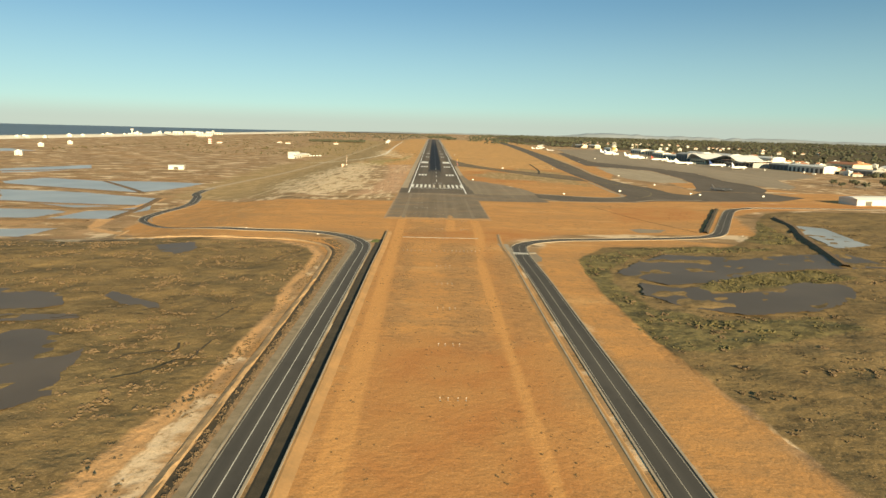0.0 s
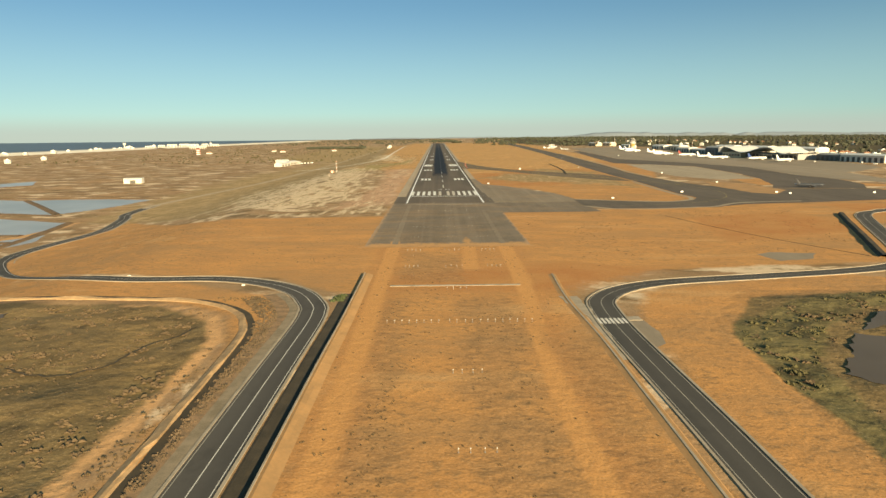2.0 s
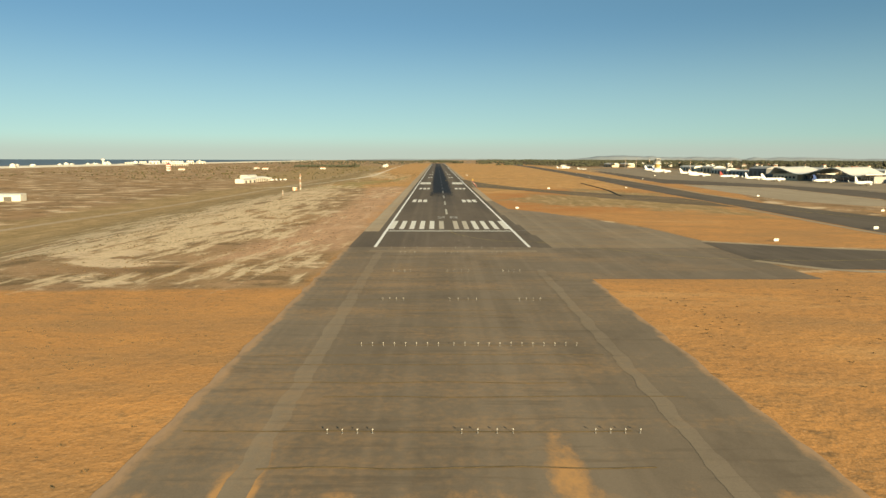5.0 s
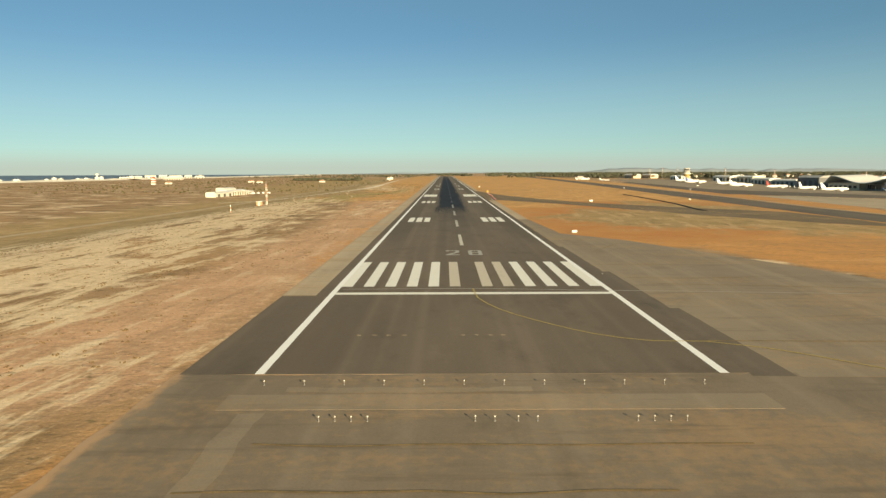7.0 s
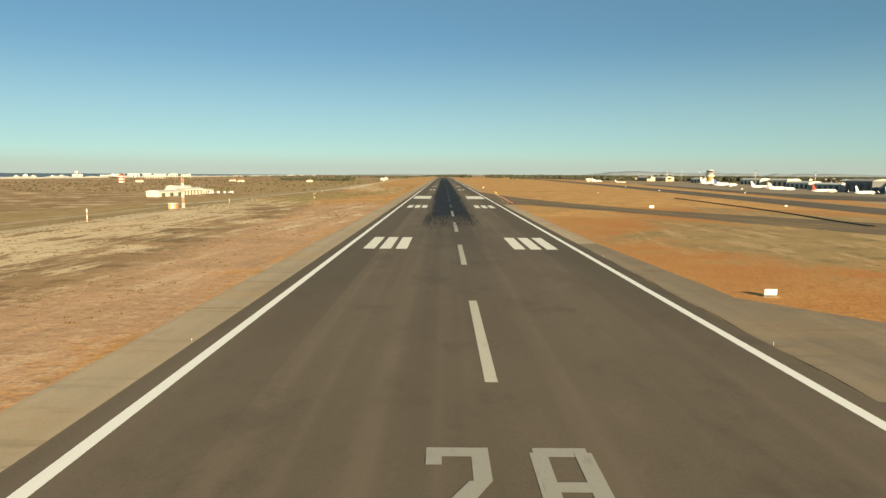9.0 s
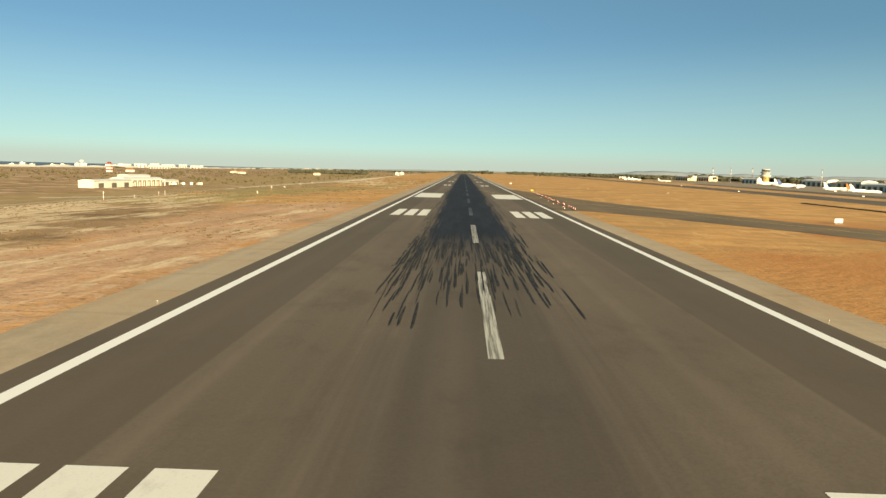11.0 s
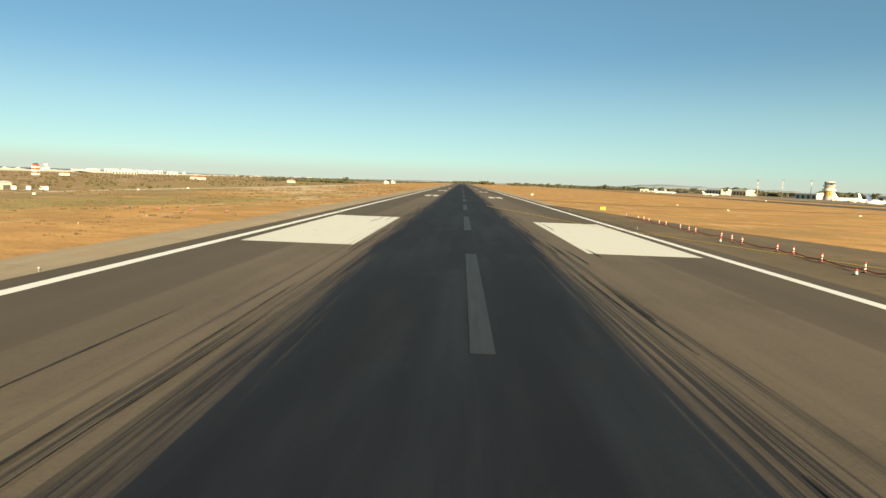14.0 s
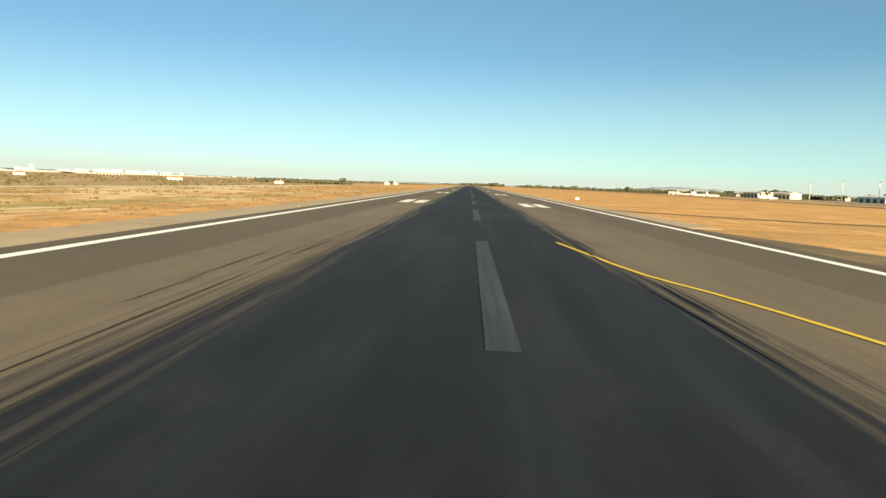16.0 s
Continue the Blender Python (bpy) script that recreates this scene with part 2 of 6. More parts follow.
def flat(points, z, ragged=0.0, step=0.0, seed=0):
    """A level sheet inside the outline; ragged: how far its edge wanders."""
    rnd = random.Random(seed)
    ring = []
    n = len(points)
    for i in range(n):
        a, b = Vector((*points[i], 0)), Vector((*points[(i + 1) % n], 0))
        m = max(1, int((b - a).length / step)) if step else 1
        for j in range(m):
            p = a.lerp(b, j / m)
            if ragged:
                q = Vector((p.x * 0.06 / ragged, p.y * 0.06 / ragged, seed))
                p += Vector((noise.noise(q), noise.noise(q + Vector((40, 3, 9))), 0)) * ragged * 1.6
                q = q * 3.3
                p += Vector((noise.noise(q), noise.noise(q + Vector((4, 13, 7))), 0)) * ragged * 0.7
                p += Vector((rnd.uniform(-1, 1), rnd.uniform(-1, 1), 0)) * ragged * 0.2
            ring.append(p)
    bm = bmesh.new()
    edges = []
    vs = [bm.verts.new((p.x, p.y, z)) for p in ring]
    for i in range(len(vs)):
        edges.append(bm.edges.new((vs[i], vs[(i + 1) % len(vs)])))
    bmesh.ops.triangle_fill(bm, use_beauty=True, edges=edges)
    for f in bm.faces:
        if f.normal.z < 0:
            f.normal_flip()
    return bm


def spline(points, step=4.0):
    """A smooth line through the points, evenly stepped."""
    out = []
    P = [Vector(p) for p in points]
    P = [2 * P[0] - P[1]] + P + [2 * P[-1] - P[-2]]
    for i in range(1, len(P) - 2):
        m = max(2, int((P[i + 1] - P[i]).length / step))
        for j in range(m):
            u = j / m
            a, b, c, d = P[i - 1], P[i], P[i + 1], P[i + 2]
            out.append(0.5 * (2 * b + (c - a) * u + (2 * a - 5 * b + 4 * c - d) * u * u + (3 * b - a - 3 * c + d) * u ** 3))
    out.append(P[-2])
    return out


def ribbon(line, a, b, z0, z1=None, dash=None):
    """A strip along the line between the offsets a and b (positive to its right); with z1, a raised one with sides."""
    bm = bmesh.new()
    rows = []
    for i, p in enumerate(line):
        d = (line[min(i + 1, len(line) - 1)] - line[max(i - 1, 0)]).normalized()
        r = Vector((d.y, -d.x))
        top = z0 if z1 is None else z1
        low = float(land(p.x, p.y))
        top, foot = top + low, z0 + low
        row = [bm.verts.new((*(p + r * a), top)), bm.verts.new((*(p + r * b), top))]
        if z1 is not None:
            row = [bm.verts.new((*(p + r * a), foot))] + row + [bm.verts.new((*(p + r * b), foot))]
        rows.append(row)
    for i, (p, q) in enumerate(zip(rows, rows[1:])):
        if dash and (i // dash) % 2:
            continue
        for j in range(len(p) - 1):
            bm.faces.new((p[j], p[j + 1], q[j + 1], q[j]))
    bmesh.ops.recalc_face_normals(bm, faces=bm.faces[:])
    if z1 is None:
        for f in bm.faces:
            if f.normal.z < 0:
                f.normal_flip()
    return bm


# ---- materials ----
M_RUNWAY = asphalt("runway_asphalt", (0.140, 0.112, 0.084), (0.188, 0.149, 0.111), True)
M_PAD = asphalt("old_asphalt", (0.205, 0.163, 0.117), (0.250, 0.199, 0.143), dust=0.38, edges=True)
M_WING = asphalt("worn_wing_asphalt", (0.200, 0.160, 0.116), (0.245, 0.196, 0.143), dust=0.3)
M_APRON = asphalt("apron_concrete", (0.285, 0.230, 0.162), (0.335, 0.270, 0.192))
M_OLD_TAXI = asphalt("closed_taxiway_asphalt", (0.165, 0.125, 0.080), (0.200, 0.152, 0.096), dust=0.3)
M_TAXI = asphalt("taxiway_asphalt", (0.128, 0.104, 0.080), (0.165, 0.134, 0.102))
M_SHOULDER = asphalt("shoulder_asphalt", (0.255, 0.203, 0.145), (0.305, 0.244, 0.174), dust=0.25)
M_SIDE = asphalt("side_strip_asphalt", (0.41, 0.325, 0.226), (0.48, 0.384, 0.270), dust=0.35)
M_EDGE = asphalt("edge_concrete", (0.38, 0.305, 0.21), (0.45, 0.365, 0.255))
M_ROAD = asphalt("road_asphalt", (0.080, 0.074, 0.066), (0.105, 0.095, 0.082))
M_WHITE = paint("white_paint", (0.83, 0.80, 0.72), 0.36)
M_EDGEWHITE = paint("fresh_white_paint", (0.93, 0.91, 0.87), 0.12)
M_DULL_WHITE = paint("dulled_white_paint", (0.60, 0.53, 0.42), 0.75)
M_GREY_MARK = paint("greyed_number_paint", (0.40, 0.375, 0.33), 0.8)
M_OLD_WHITE = paint("worn_white_paint", (0.62, 0.58, 0.48), 0.7)
M_DASH = paint("rubbed_white_paint", (0.66, 0.63, 0.55), 0.8, streaky=True)
M_ROADWHITE = paint("road_paint", (0.72, 0.68, 0.60), 0.3, False)
M_YELLOW = paint("yellow_paint", (0.50, 0.38, 0.10), 0.6)
M_YELLOWFRESH = paint("fresh_yellow_paint", (0.70, 0.48, 0.05), 0.2, False)
M_ROADWORN = paint("worn_road_paint", (0.42, 0.38, 0.31), 0.8, False)
M_KERB = surface("kerb_concrete", (0.46, 0.38, 0.28), (0.34, 0.28, 0.20), 0.3, 0.9, local=False)


def make_ground_material():
    k = Nodes("ground_soil")
    z = k.attr("zone_a")
    z2 = k.attr("zone_b")
    z3 = k.attr("zone_c")
    z4 = k.attr("zone_d")
    z5 = k.attr("zone_e")
    big = k.noise(0.012, 5)
    mid = k.noise(0.07, 5)
    fine = k.noise(0.55, 5, None, 0.65)
    rows_ = k.noise(1.0, 5, k.place((0.055, 0.15, 1), turn=0.25), 0.66)
    drift = k.noise(1.0, 6, k.place((0.21, 0.034, 1), turn=0.10), 0.72)
    tuft = k.ramp(k.noise(0.35, 4, k.place((1, 1.3, 1)), 0.7), 0.58, 0.68)

    def broken(a, w=0.75):
        f = k.math("ADD", a, k.math("MULTIPLY", k.math("SUBTRACT", k.math("ADD", k.math("MULTIPLY", mid, 0.6), k.math("MULTIPLY", fine, 0.4)), 0.5), w))
        return k.ramp(f, 0.38, 0.62)

    hummock = k.noise(1.0, 6, k.place((0.16, 0.19, 1)), 0.74)
    speck = k.ramp(k.noise(0.9, 4, None, 0.7), 0.54, 0.66)
    blotch = k.noise(1.0, 5, k.place((0.016, 0.020, 1)), 0.62)
    pale_bits = k.ramp(k.noise(1.0, 5, k.place((0.030, 0.045, 1)), 0.66), 0.53, 0.61)
    dark_bits = k.ramp(k.noise(1.0, 5, k.place((0.05, 0.07, 1.0)), 0.68), 0.50, 0.62)
    scrub = k.mix(k.ramp(mid, 0.35, 0.65), (0.470, 0.300, 0.165), (0.335, 0.222, 0.115))
    scrub = k.mix(k.math("MULTIPLY", k.ramp(blotch, 0.42, 0.62), 0.75), scrub, (0.300, 0.185, 0.098))
    scrub = k.mix(k.math("MULTIPLY", k.ramp(big, 0.5, 0.62), 0.5), scrub, (0.520, 0.310, 0.150))
    scrub = k.mix(k.math("MULTIPLY", dark_bits, 0.7), scrub, (0.150, 0.105, 0.052))
    scrub = k.mix(k.math("MULTIPLY", pale_bits, 0.9), scrub, (0.78, 0.600, 0.400))
    scrub = k.mix(k.math("MULTIPLY", tuft, 0.5), scrub, (0.140, 0.105, 0.052))
    orange = k.mix(k.ramp(mid, 0.3, 0.7), (0.655, 0.325, 0.110), (0.555, 0.280, 0.102))
    orange = k.mix(k.math("MULTIPLY", k.ramp(rows_, 0.42, 0.66), 0.45), orange, (0.420, 0.240, 0.104))
    weeds = k.noise(1.0, 6, k.place((0.30, 0.55, 1), turn=0.2), 0.72)
    orange = k.mix(k.math("MULTIPLY", k.ramp(weeds, 0.52, 0.66), k.math("MULTIPLY", k.ramp(big, 0.36, 0.56), 0.8)), orange, (0.255, 0.160, 0.078))
    orange = k.mix(k.math("MULTIPLY", k.ramp(fine, 0.54, 0.70), 0.6), orange, (0.290, 0.182, 0.085))
    patchy = k.noise(1.0, 5, k.place((0.012, 0.045, 1)), 0.65)
    orange = k.mix(k.math("MULTIPLY", k.ramp(patchy, 0.48, 0.66), 0.55), orange, (0.400, 0.240, 0.112))
    orange = k.mix(k.math("MULTIPLY", k.ramp(patchy, 0.46, 0.3), 0.5), orange, (0.700, 0.425, 0.190))
    orange = k.mix(k.math("MULTIPLY", speck, 0.35), orange, (0.225, 0.140, 0.065))
    deep = k.mix(k.ramp(mid, 0.35, 0.65), (0.500, 0.222, 0.076), (0.540, 0.268, 0.096))
    deep = k.mix(k.math("MULTIPLY", speck, 0.3), deep, (0.300, 0.160, 0.065))
    marsh = k.mix(k.ramp(mid, 0.38, 0.62), (0.256, 0.174, 0.076), (0.182, 0.128, 0.060))
    marsh = k.mix(k.math("MULTIPLY", k.ramp(blotch, 0.48, 0.66), 0.5), marsh, (0.160, 0.124, 0.060))
    marsh = k.mix(k.math("MULTIPLY", k.ramp(fine, 0.52, 0.70), 0.6), marsh, (0.135, 0.098, 0.050))
    marsh = k.mix(k.math("MULTIPLY", k.ramp(big, 0.5, 0.62), 0.35), marsh, (0.330, 0.225, 0.108))
    marsh = k.mix(k.math("MULTIPLY", k.ramp(hummock, 0.53, 0.64), 0.75), marsh, (0.092, 0.068, 0.035))
    marsh = k.mix(k.math("MULTIPLY", k.ramp(hummock, 0.46, 0.36), 0.45), marsh, (0.315, 0.228, 0.104))
    lush = k.mix(k.ramp(hummock, 0.40, 0.62), (0.222, 0.180, 0.076), (0.088, 0.076, 0.036))
    marsh = k.mix(broken(z4[1], 1.0), marsh, lush)
    weedy = k.mix(k.ramp(weeds, 0.36, 0.60), (0.560, 0.315, 0.135), (0.235, 0.150, 0.078))
    weedy = k.mix(k.math("MULTIPLY", k.ramp(k.noise(1.4, 5, k.place((1, 0.8, 1)), 0.74), 0.50, 0.62), 0.7), weedy, (0.130, 0.088, 0.048))
    lane = k.mix(k.ramp(fine, 0.35, 0.7), (0.690, 0.350, 0.122), (0.610, 0.305, 0.108))
    gold = k.mix(k.ramp(mid, 0.3, 0.7), (0.720, 0.400, 0.150), (0.590, 0.325, 0.122))
    gold = k.mix(k.math("MULTIPLY", k.ramp(rows_, 0.44, 0.60), 0.75), gold, (0.440, 0.250, 0.100))
    gold = k.mix(k.math("MULTIPLY", k.ramp(hummock, 0.54, 0.66), 0.45), gold, (0.330, 0.220, 0.100))
    gold = k.mix(k.math("MULTIPLY", k.ramp(patchy, 0.50, 0.62), 0.5), gold, (0.400, 0.270, 0.120))
    gold = k.mix(k.math("MULTIPLY", k.ramp(drift, 0.53, 0.64), 0.5), gold, (0.790, 0.520, 0.250))
    gold = k.mix(k.math("MULTIPLY", speck, 0.25), gold, (0.300, 0.200, 0.095))
    grassy = k.mix(k.ramp(rows_, 0.36, 0.64), (0.470, 0.360, 0.150), (0.300, 0.245, 0.096))
    grassy = k.mix(k.math("MULTIPLY", speck, 0.4), grassy, (0.190, 0.155, 0.062))
    sand = k.mix(k.ramp(fine, 0.35, 0.65), (0.86, 0.68, 0.45), (0.70, 0.53, 0.33))
    bare = k.mix(k.ramp(fine, 0.3, 0.7), (0.74, 0.430, 0.200), (0.60, 0.340, 0.155))
    bare = k.mix(k.math("MULTIPLY", speck, 0.45), bare, (0.300, 0.195, 0.095))
    olive = k.mix(k.ramp(mid, 0.35, 0.65), (0.450, 0.310, 0.150), (0.345, 0.245, 0.115))
    olive = k.mix(k.math("MULTIPLY", speck, 0.4), olive, (0.180, 0.135, 0.058))
    olive = k.mix(k.math("MULTIPLY", k.ramp(hummock, 0.52, 0.64), 0.6), olive, (0.165, 0.122, 0.060))
    olive = k.mix(k.math("MULTIPLY", k.ramp(drift, 0.50, 0.62), 0.6), olive, (0.620, 0.430, 0.235))
    red = k.mix(k.ramp(mid, 0.35, 0.65), (0.640, 0.390, 0.232), (0.520, 0.318, 0.188))
    red = k.mix(k.math("MULTIPLY", k.ramp(fine, 0.52, 0.68), 0.55), red, (0.760, 0.550, 0.360))
    red = k.mix(k.math("MULTIPLY", speck, 0.5), red, (0.215, 0.135, 0.078))
    red = k.mix(k.math("MULTIPLY", k.ramp(drift, 0.52, 0.66), 0.55), red, (0.770, 0.570, 0.385))
    red = k.mix(k.math("MULTIPLY", k.ramp(drift, 0.47, 0.34), 0.45), red, (0.300, 0.195, 0.120))
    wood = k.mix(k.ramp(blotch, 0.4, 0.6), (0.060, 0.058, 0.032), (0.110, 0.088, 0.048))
    col = k.mix(broken(z[0]), scrub, orange)
    col = k.mix(broken(z2[1]), col, deep)
    col = k.mix(broken(z4[2], 0.9), col, gold)
    col = k.mix(k.math("MULTIPLY", broken(z3[2], 1.6), 0.42), col, weedy)
    col = k.mix(k.math("MULTIPLY", broken(z4[0], 0.5), 0.9), col, lane)
    col = k.mix(broken(z2[0], 1.0), col, olive)
    col = k.mix(broken(z3[1], 1.1), col, red)
    col = k.mix(k.math("MULTIPLY", broken(z5[0], 0.9), 0.85), col, grassy)
    streaky = k.math("ADD", k.math("MULTIPLY", z[2], 0.70), k.math("MULTIPLY", k.math("SUBTRACT", drift, 0.5), k.math("MULTIPLY", z[2], 3.6)))
    col = k.mix(k.math("MULTIPLY", broken(streaky, 0.8), 0.9), col, sand)
    col = k.mix(k.math("MULTIPLY", k.ramp(z[2], 0.2, 0.6), k.math("MULTIPLY", tuft, 0.75)), col, (0.200, 0.152, 0.075))
    col = k.mix(broken(z[1], 0.7), col, marsh)
    col = k.mix(k.math("MULTIPLY", broken(z2[2], 0.9), 0.9), col, bare)
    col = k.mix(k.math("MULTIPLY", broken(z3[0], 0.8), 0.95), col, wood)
    grit = k.noise(2.6, 4, None, 0.7)
    col = k.mix(k.math("MULTIPLY", k.ramp(grit, 0.50, 0.68), 0.40), col, (0.165, 0.108, 0.058))
    col = k.mix(k.math("MULTIPLY", k.ramp(grit, 0.47, 0.30), 0.30), col, (0.80, 0.560, 0.330))
    return k.finish(col, 0.95, k.math("ADD", fine, k.math("MULTIPLY", mid, k.math("ADD", 0.6, k.math("MULTIPLY", z[1], 9.0)))), 0.38, 0.28, spec=0.1)


M_GROUND = make_ground_material()


def make_water(name, col):
    k = Nodes(name)
    at = k.place((1, 1, 1))
    return k.finish(k.mix(k.ramp(k.noise(0.03, 4, at), 0.35, 0.65), col, tuple(c * 0.8 for c in col)), 0.12, k.noise(0.9, 3, at), 0.12, 0.05, spec=0.5)


M_POND = make_water("pond_water", (0.42, 0.40, 0.36))
M_POND.node_tree.nodes["Principled BSDF"].inputs["Specular IOR Level"].default_value = 0.2
M_POND.node_tree.nodes["Principled BSDF"].inputs["Roughness"].default_value = 0.3
M_MUD = make_water("marsh_water", (0.135, 0.105, 0.075))
M_MUD.node_tree.nodes["Principled BSDF"].inputs["Roughness"].default_value = 0.5
M_MUD.node_tree.nodes["Principled BSDF"].inputs["Specular IOR Level"].default_value = 0.2
M_SEA = make_water("sea_water", (0.120, 0.150, 0.175))
M_SEA.node_tree.nodes["Principled BSDF"].inputs["Roughness"].default_value = 0.5

# ---- the ground: one sheet to the horizon ----
# Outlines on the plan (x, y) of the kinds of soil.
ORANGE = [
    [(78, -26), (74, 10), (58, 62), (120, 90), (152, 60), (150, -28), (128, -46), (100, -38)],
    [(35.6, -500), (35.6, -296), (46, -262), (100, -243), (140, -256), (160, -262), (100, -275), (62, -290), (54, -330), (54, -500)],
    [(-42, -500), (-35.6, -500), (-35.6, -290), (-45, -261), (-75, -246), (-130, -230), (-160, -190), (-168, -150), (-163, -210), (-135, -256), (-75, -264), (-50, -279), (-43, -310)],
    [(-26, -480), (27, -480), (27, -238), (160, -225), (180, -150), (260, -70), (165, -62), (40, -92), (30, -50), (-30, -50), (-30, -102), (-130, -106), (-175, -60), (-170, -150), (-150, -225), (-100, -233), (-50, -240), (-26, -262)],
    [(26, 60), (58, 62), (150, 40), (230, 300), (260, 900), (330, 2450), (20, 2460), (24, 500)],
    [(-28, 0), (-40, 60), (-62, 330), (-110, 480), (-150, 900), (-190, 2200), (-20, 2460), (-24, 400)],
    [(38, -480), (38, -296), (60, -262), (100, -256), (60, -272), (48, -310), (46, -370), (54, -480)],
    [(180, -60), (330, -70), (420, 20), (400, 60), (250, 0)],
    [(230, 60), (330, 30), (300, 100), (240, 150)],
]
DEEP = [
    [(-18, -480), (20, -480), (22, -395), (-16, -400)], [(-20, -258), (26, -262), (60, -235), (34, -222), (-20, -238)],
    [(100, -190), (170, -160), (165, -100), (110, -120)], [(30, 90), (60, 70), (140, 130), (150, 320), (40, 300), (28, 160)],
    [(200, -120), (330, -80), (330, -60), (200, -70)],
    [(-21.5, -500), (-15.5, -500), (-16, -250), (-17, -189), (-24, -189), (-22, -250)], [(15.5, -500), (20.5, -500), (20.5, -250), (22, -189), (16.5, -189), (16.5, -250)], [(3, -240), (8, -240), (9, -189), (3, -189)],
]
MARSH = [
    [(-50, -500), (-48, -455), (-47, -400), (-47, -345), (-47.5, -300), (-55, -280), (-72, -268.5), (-130, -262), (-170, -255), (-230, -245), (-420, -260), (-420, -500)],
    [(60, -500), (50, -395), (49, -350), (53, -296), (70, -268), (100, -264), (132, -258), (160, -220), (184, -172), (212, -125), (255, -112), (420, -104), (420, -500)],
]
SAND = [
    [(-31, -72), (-31, -34), (-42, -30), (-60, -52), (-46, -66)],
    [(-128, -98), (-60, -78), (-32, -40), (-33, -90), (-64, -103)], [(-135, -70), (-150, 60), (-140, 230), (-112, 440), (-68, 350), (-56, 128), (-48, -20), (-66, -65)],
    [(210, 160), (224, 290), (258, 420), (282, 400), (266, 235), (250, 145)], [(-32, 180), (-50, 200), (-48, 320), (-34, 310)], [(-40, 560), (-60, 520), (-110, 640), (-130, 900), (-80, 900)], [(-34, 480), (-46, 470), (-60, 700), (-44, 760)],
]
BARE_SOIL = [
    [(-56, -500), (-52.8, -453), (-49.2, -433), (-46.8, -418), (-47.2, -399), (-46.4, -373), (-49.8, -350), (-48.8, -320), (-49.4, -296), (-56, -281), (-68, -271.5), (-82, -267.6), (-66, -268.8), (-54, -277), (-46.4, -296), (-45.8, -320), (-46.6, -350), (-44.2, -373), (-44.6, -399), (-44.4, -418), (-45.4, -433), (-48.0, -453), (-51, -500)],
    [(-196, -22), (-193, -123), (-177, -208), (-111, -259), (-179, -215), (-204, -146)],
]
RED_SOIL = [[(-30, -44), (-62, -70), (-54, 0), (-50, 120), (-58, 280), (-60, 330), (-42, 350), (-29, 320)]]
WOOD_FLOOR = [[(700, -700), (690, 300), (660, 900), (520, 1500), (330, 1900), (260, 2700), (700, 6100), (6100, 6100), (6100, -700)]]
WEEDY = [
    [(0.5, -412), (10.5, -412), (11.5, -330), (12, -268), (0, -268)], [(-16.5, -400), (-10.5, -400), (-10.5, -268), (-17, -268)],
    [(15.5, -405), (24, -400), (24.5, -300), (17, -300)], [(-15, -248), (3, -248), (3, -206), (-14, -206)],
]
LANES = [
    [(-20.5, -500), (-15.6, -500), (-16.4, -400), (-17.2, -268), (-17.6, -190), (-22.4, -190), (-21.6, -268), (-20.8, -400)],
    [(11.4, -500), (15.2, -500), (14.8, -400), (16.8, -300), (20.6, -250), (21.5, -190), (16.6, -190), (15.8, -250), (12.6, -320)],
    [(2.6, -232), (7.6, -232), (8.6, -189), (4.2, -189)],
]
LUSH = [
    [(46, -402), (47, -350), (48, -326), (54, -291), (78, -271.5), (125, -251), (152, -264), (122, -272), (92, -277), (76, -291), (62, -312), (57, -335), (60, -366), (74, -378), (104, -372), (112, -384), (62, -404)],
    [(80, -346), (90, -330), (110, -318), (140, -306), (150, -320), (120, -334), (96, -343)], [(196, -130), (206, -118), (160, -215), (142, -235), (150, -252), (170, -245)],
]
OLIVE = [
    [(60, 150), (140, 60), (150, 250), (110, 320)], [(-200, -60), (-130, -80), (-120, 60), (-110, 420), (-190, 700), (-220, 300)], [(-62, 390), (-150, 420), (-200, 900), (-105, 900)],
    [(-105, 700), (-230, 700), (-320, 900), (-360, 2000), (-260, 2300), (-170, 1900), (-120, 1200)], [(36, 170), (70, 240), (110, 170), (150, 140), (110, 110), (60, 120)],
]
GOLD = [[(28, 240), (64, 250), (64, 322), (28, 326)], [(26, 330), (60, 330), (150, 300), (240, 560), (300, 1400), (330, 2450), (20, 2460), (24, 500)], [(-27, 300), (-60, 320), (-130, 380), (-150, 900), (-190, 2200), (-20, 2460), (-24, 400)]]
GRASSY = [[(-65, 334), (-73, 374), (-66, 416), (-57, 448), (-48, 473), (-44, 520), (-40, 640), (-48, 640), (-54, 530), (-74, 478), (-84, 450), (-96, 440), (-90, 392), (-100, 370), (-120, 340), (-110, 300)]]


def axis_lines(lo, hi, fine, far):
    out = list(np.arange(lo, hi + 0.1, fine))
    for sign, start in ((1, hi), (-1, lo)):
        p, s = start, fine
        while abs(p) < far:
            s *= 1.14
            p += sign * s
            out.append(max(-far, min(far, p)))
    return np.array(sorted(set(out)))


def signed(poly, X, Y):
    """Distance to the outline, positive inside."""
    best = np.full(X.shape, 1e9)
    odd = np.zeros(X.shape, bool)
    for (ax, ay), (bx, by) in zip(poly, poly[1:] + poly[:1]):
        dx, dy = bx - ax, by - ay
        u = np.clip(((X - ax) * dx + (Y - ay) * dy) / (dx * dx + dy * dy), 0, 1)
        best = np.minimum(best, np.hypot(X - ax - u * dx, Y - ay - u * dy))
        cross = (ay > Y) != (by > Y)
        xs = ax + (Y - ay) / (by - ay if by != ay else 1e-9) * dx
        odd ^= cross & (X < xs)
    return np.where(odd, best, -best)


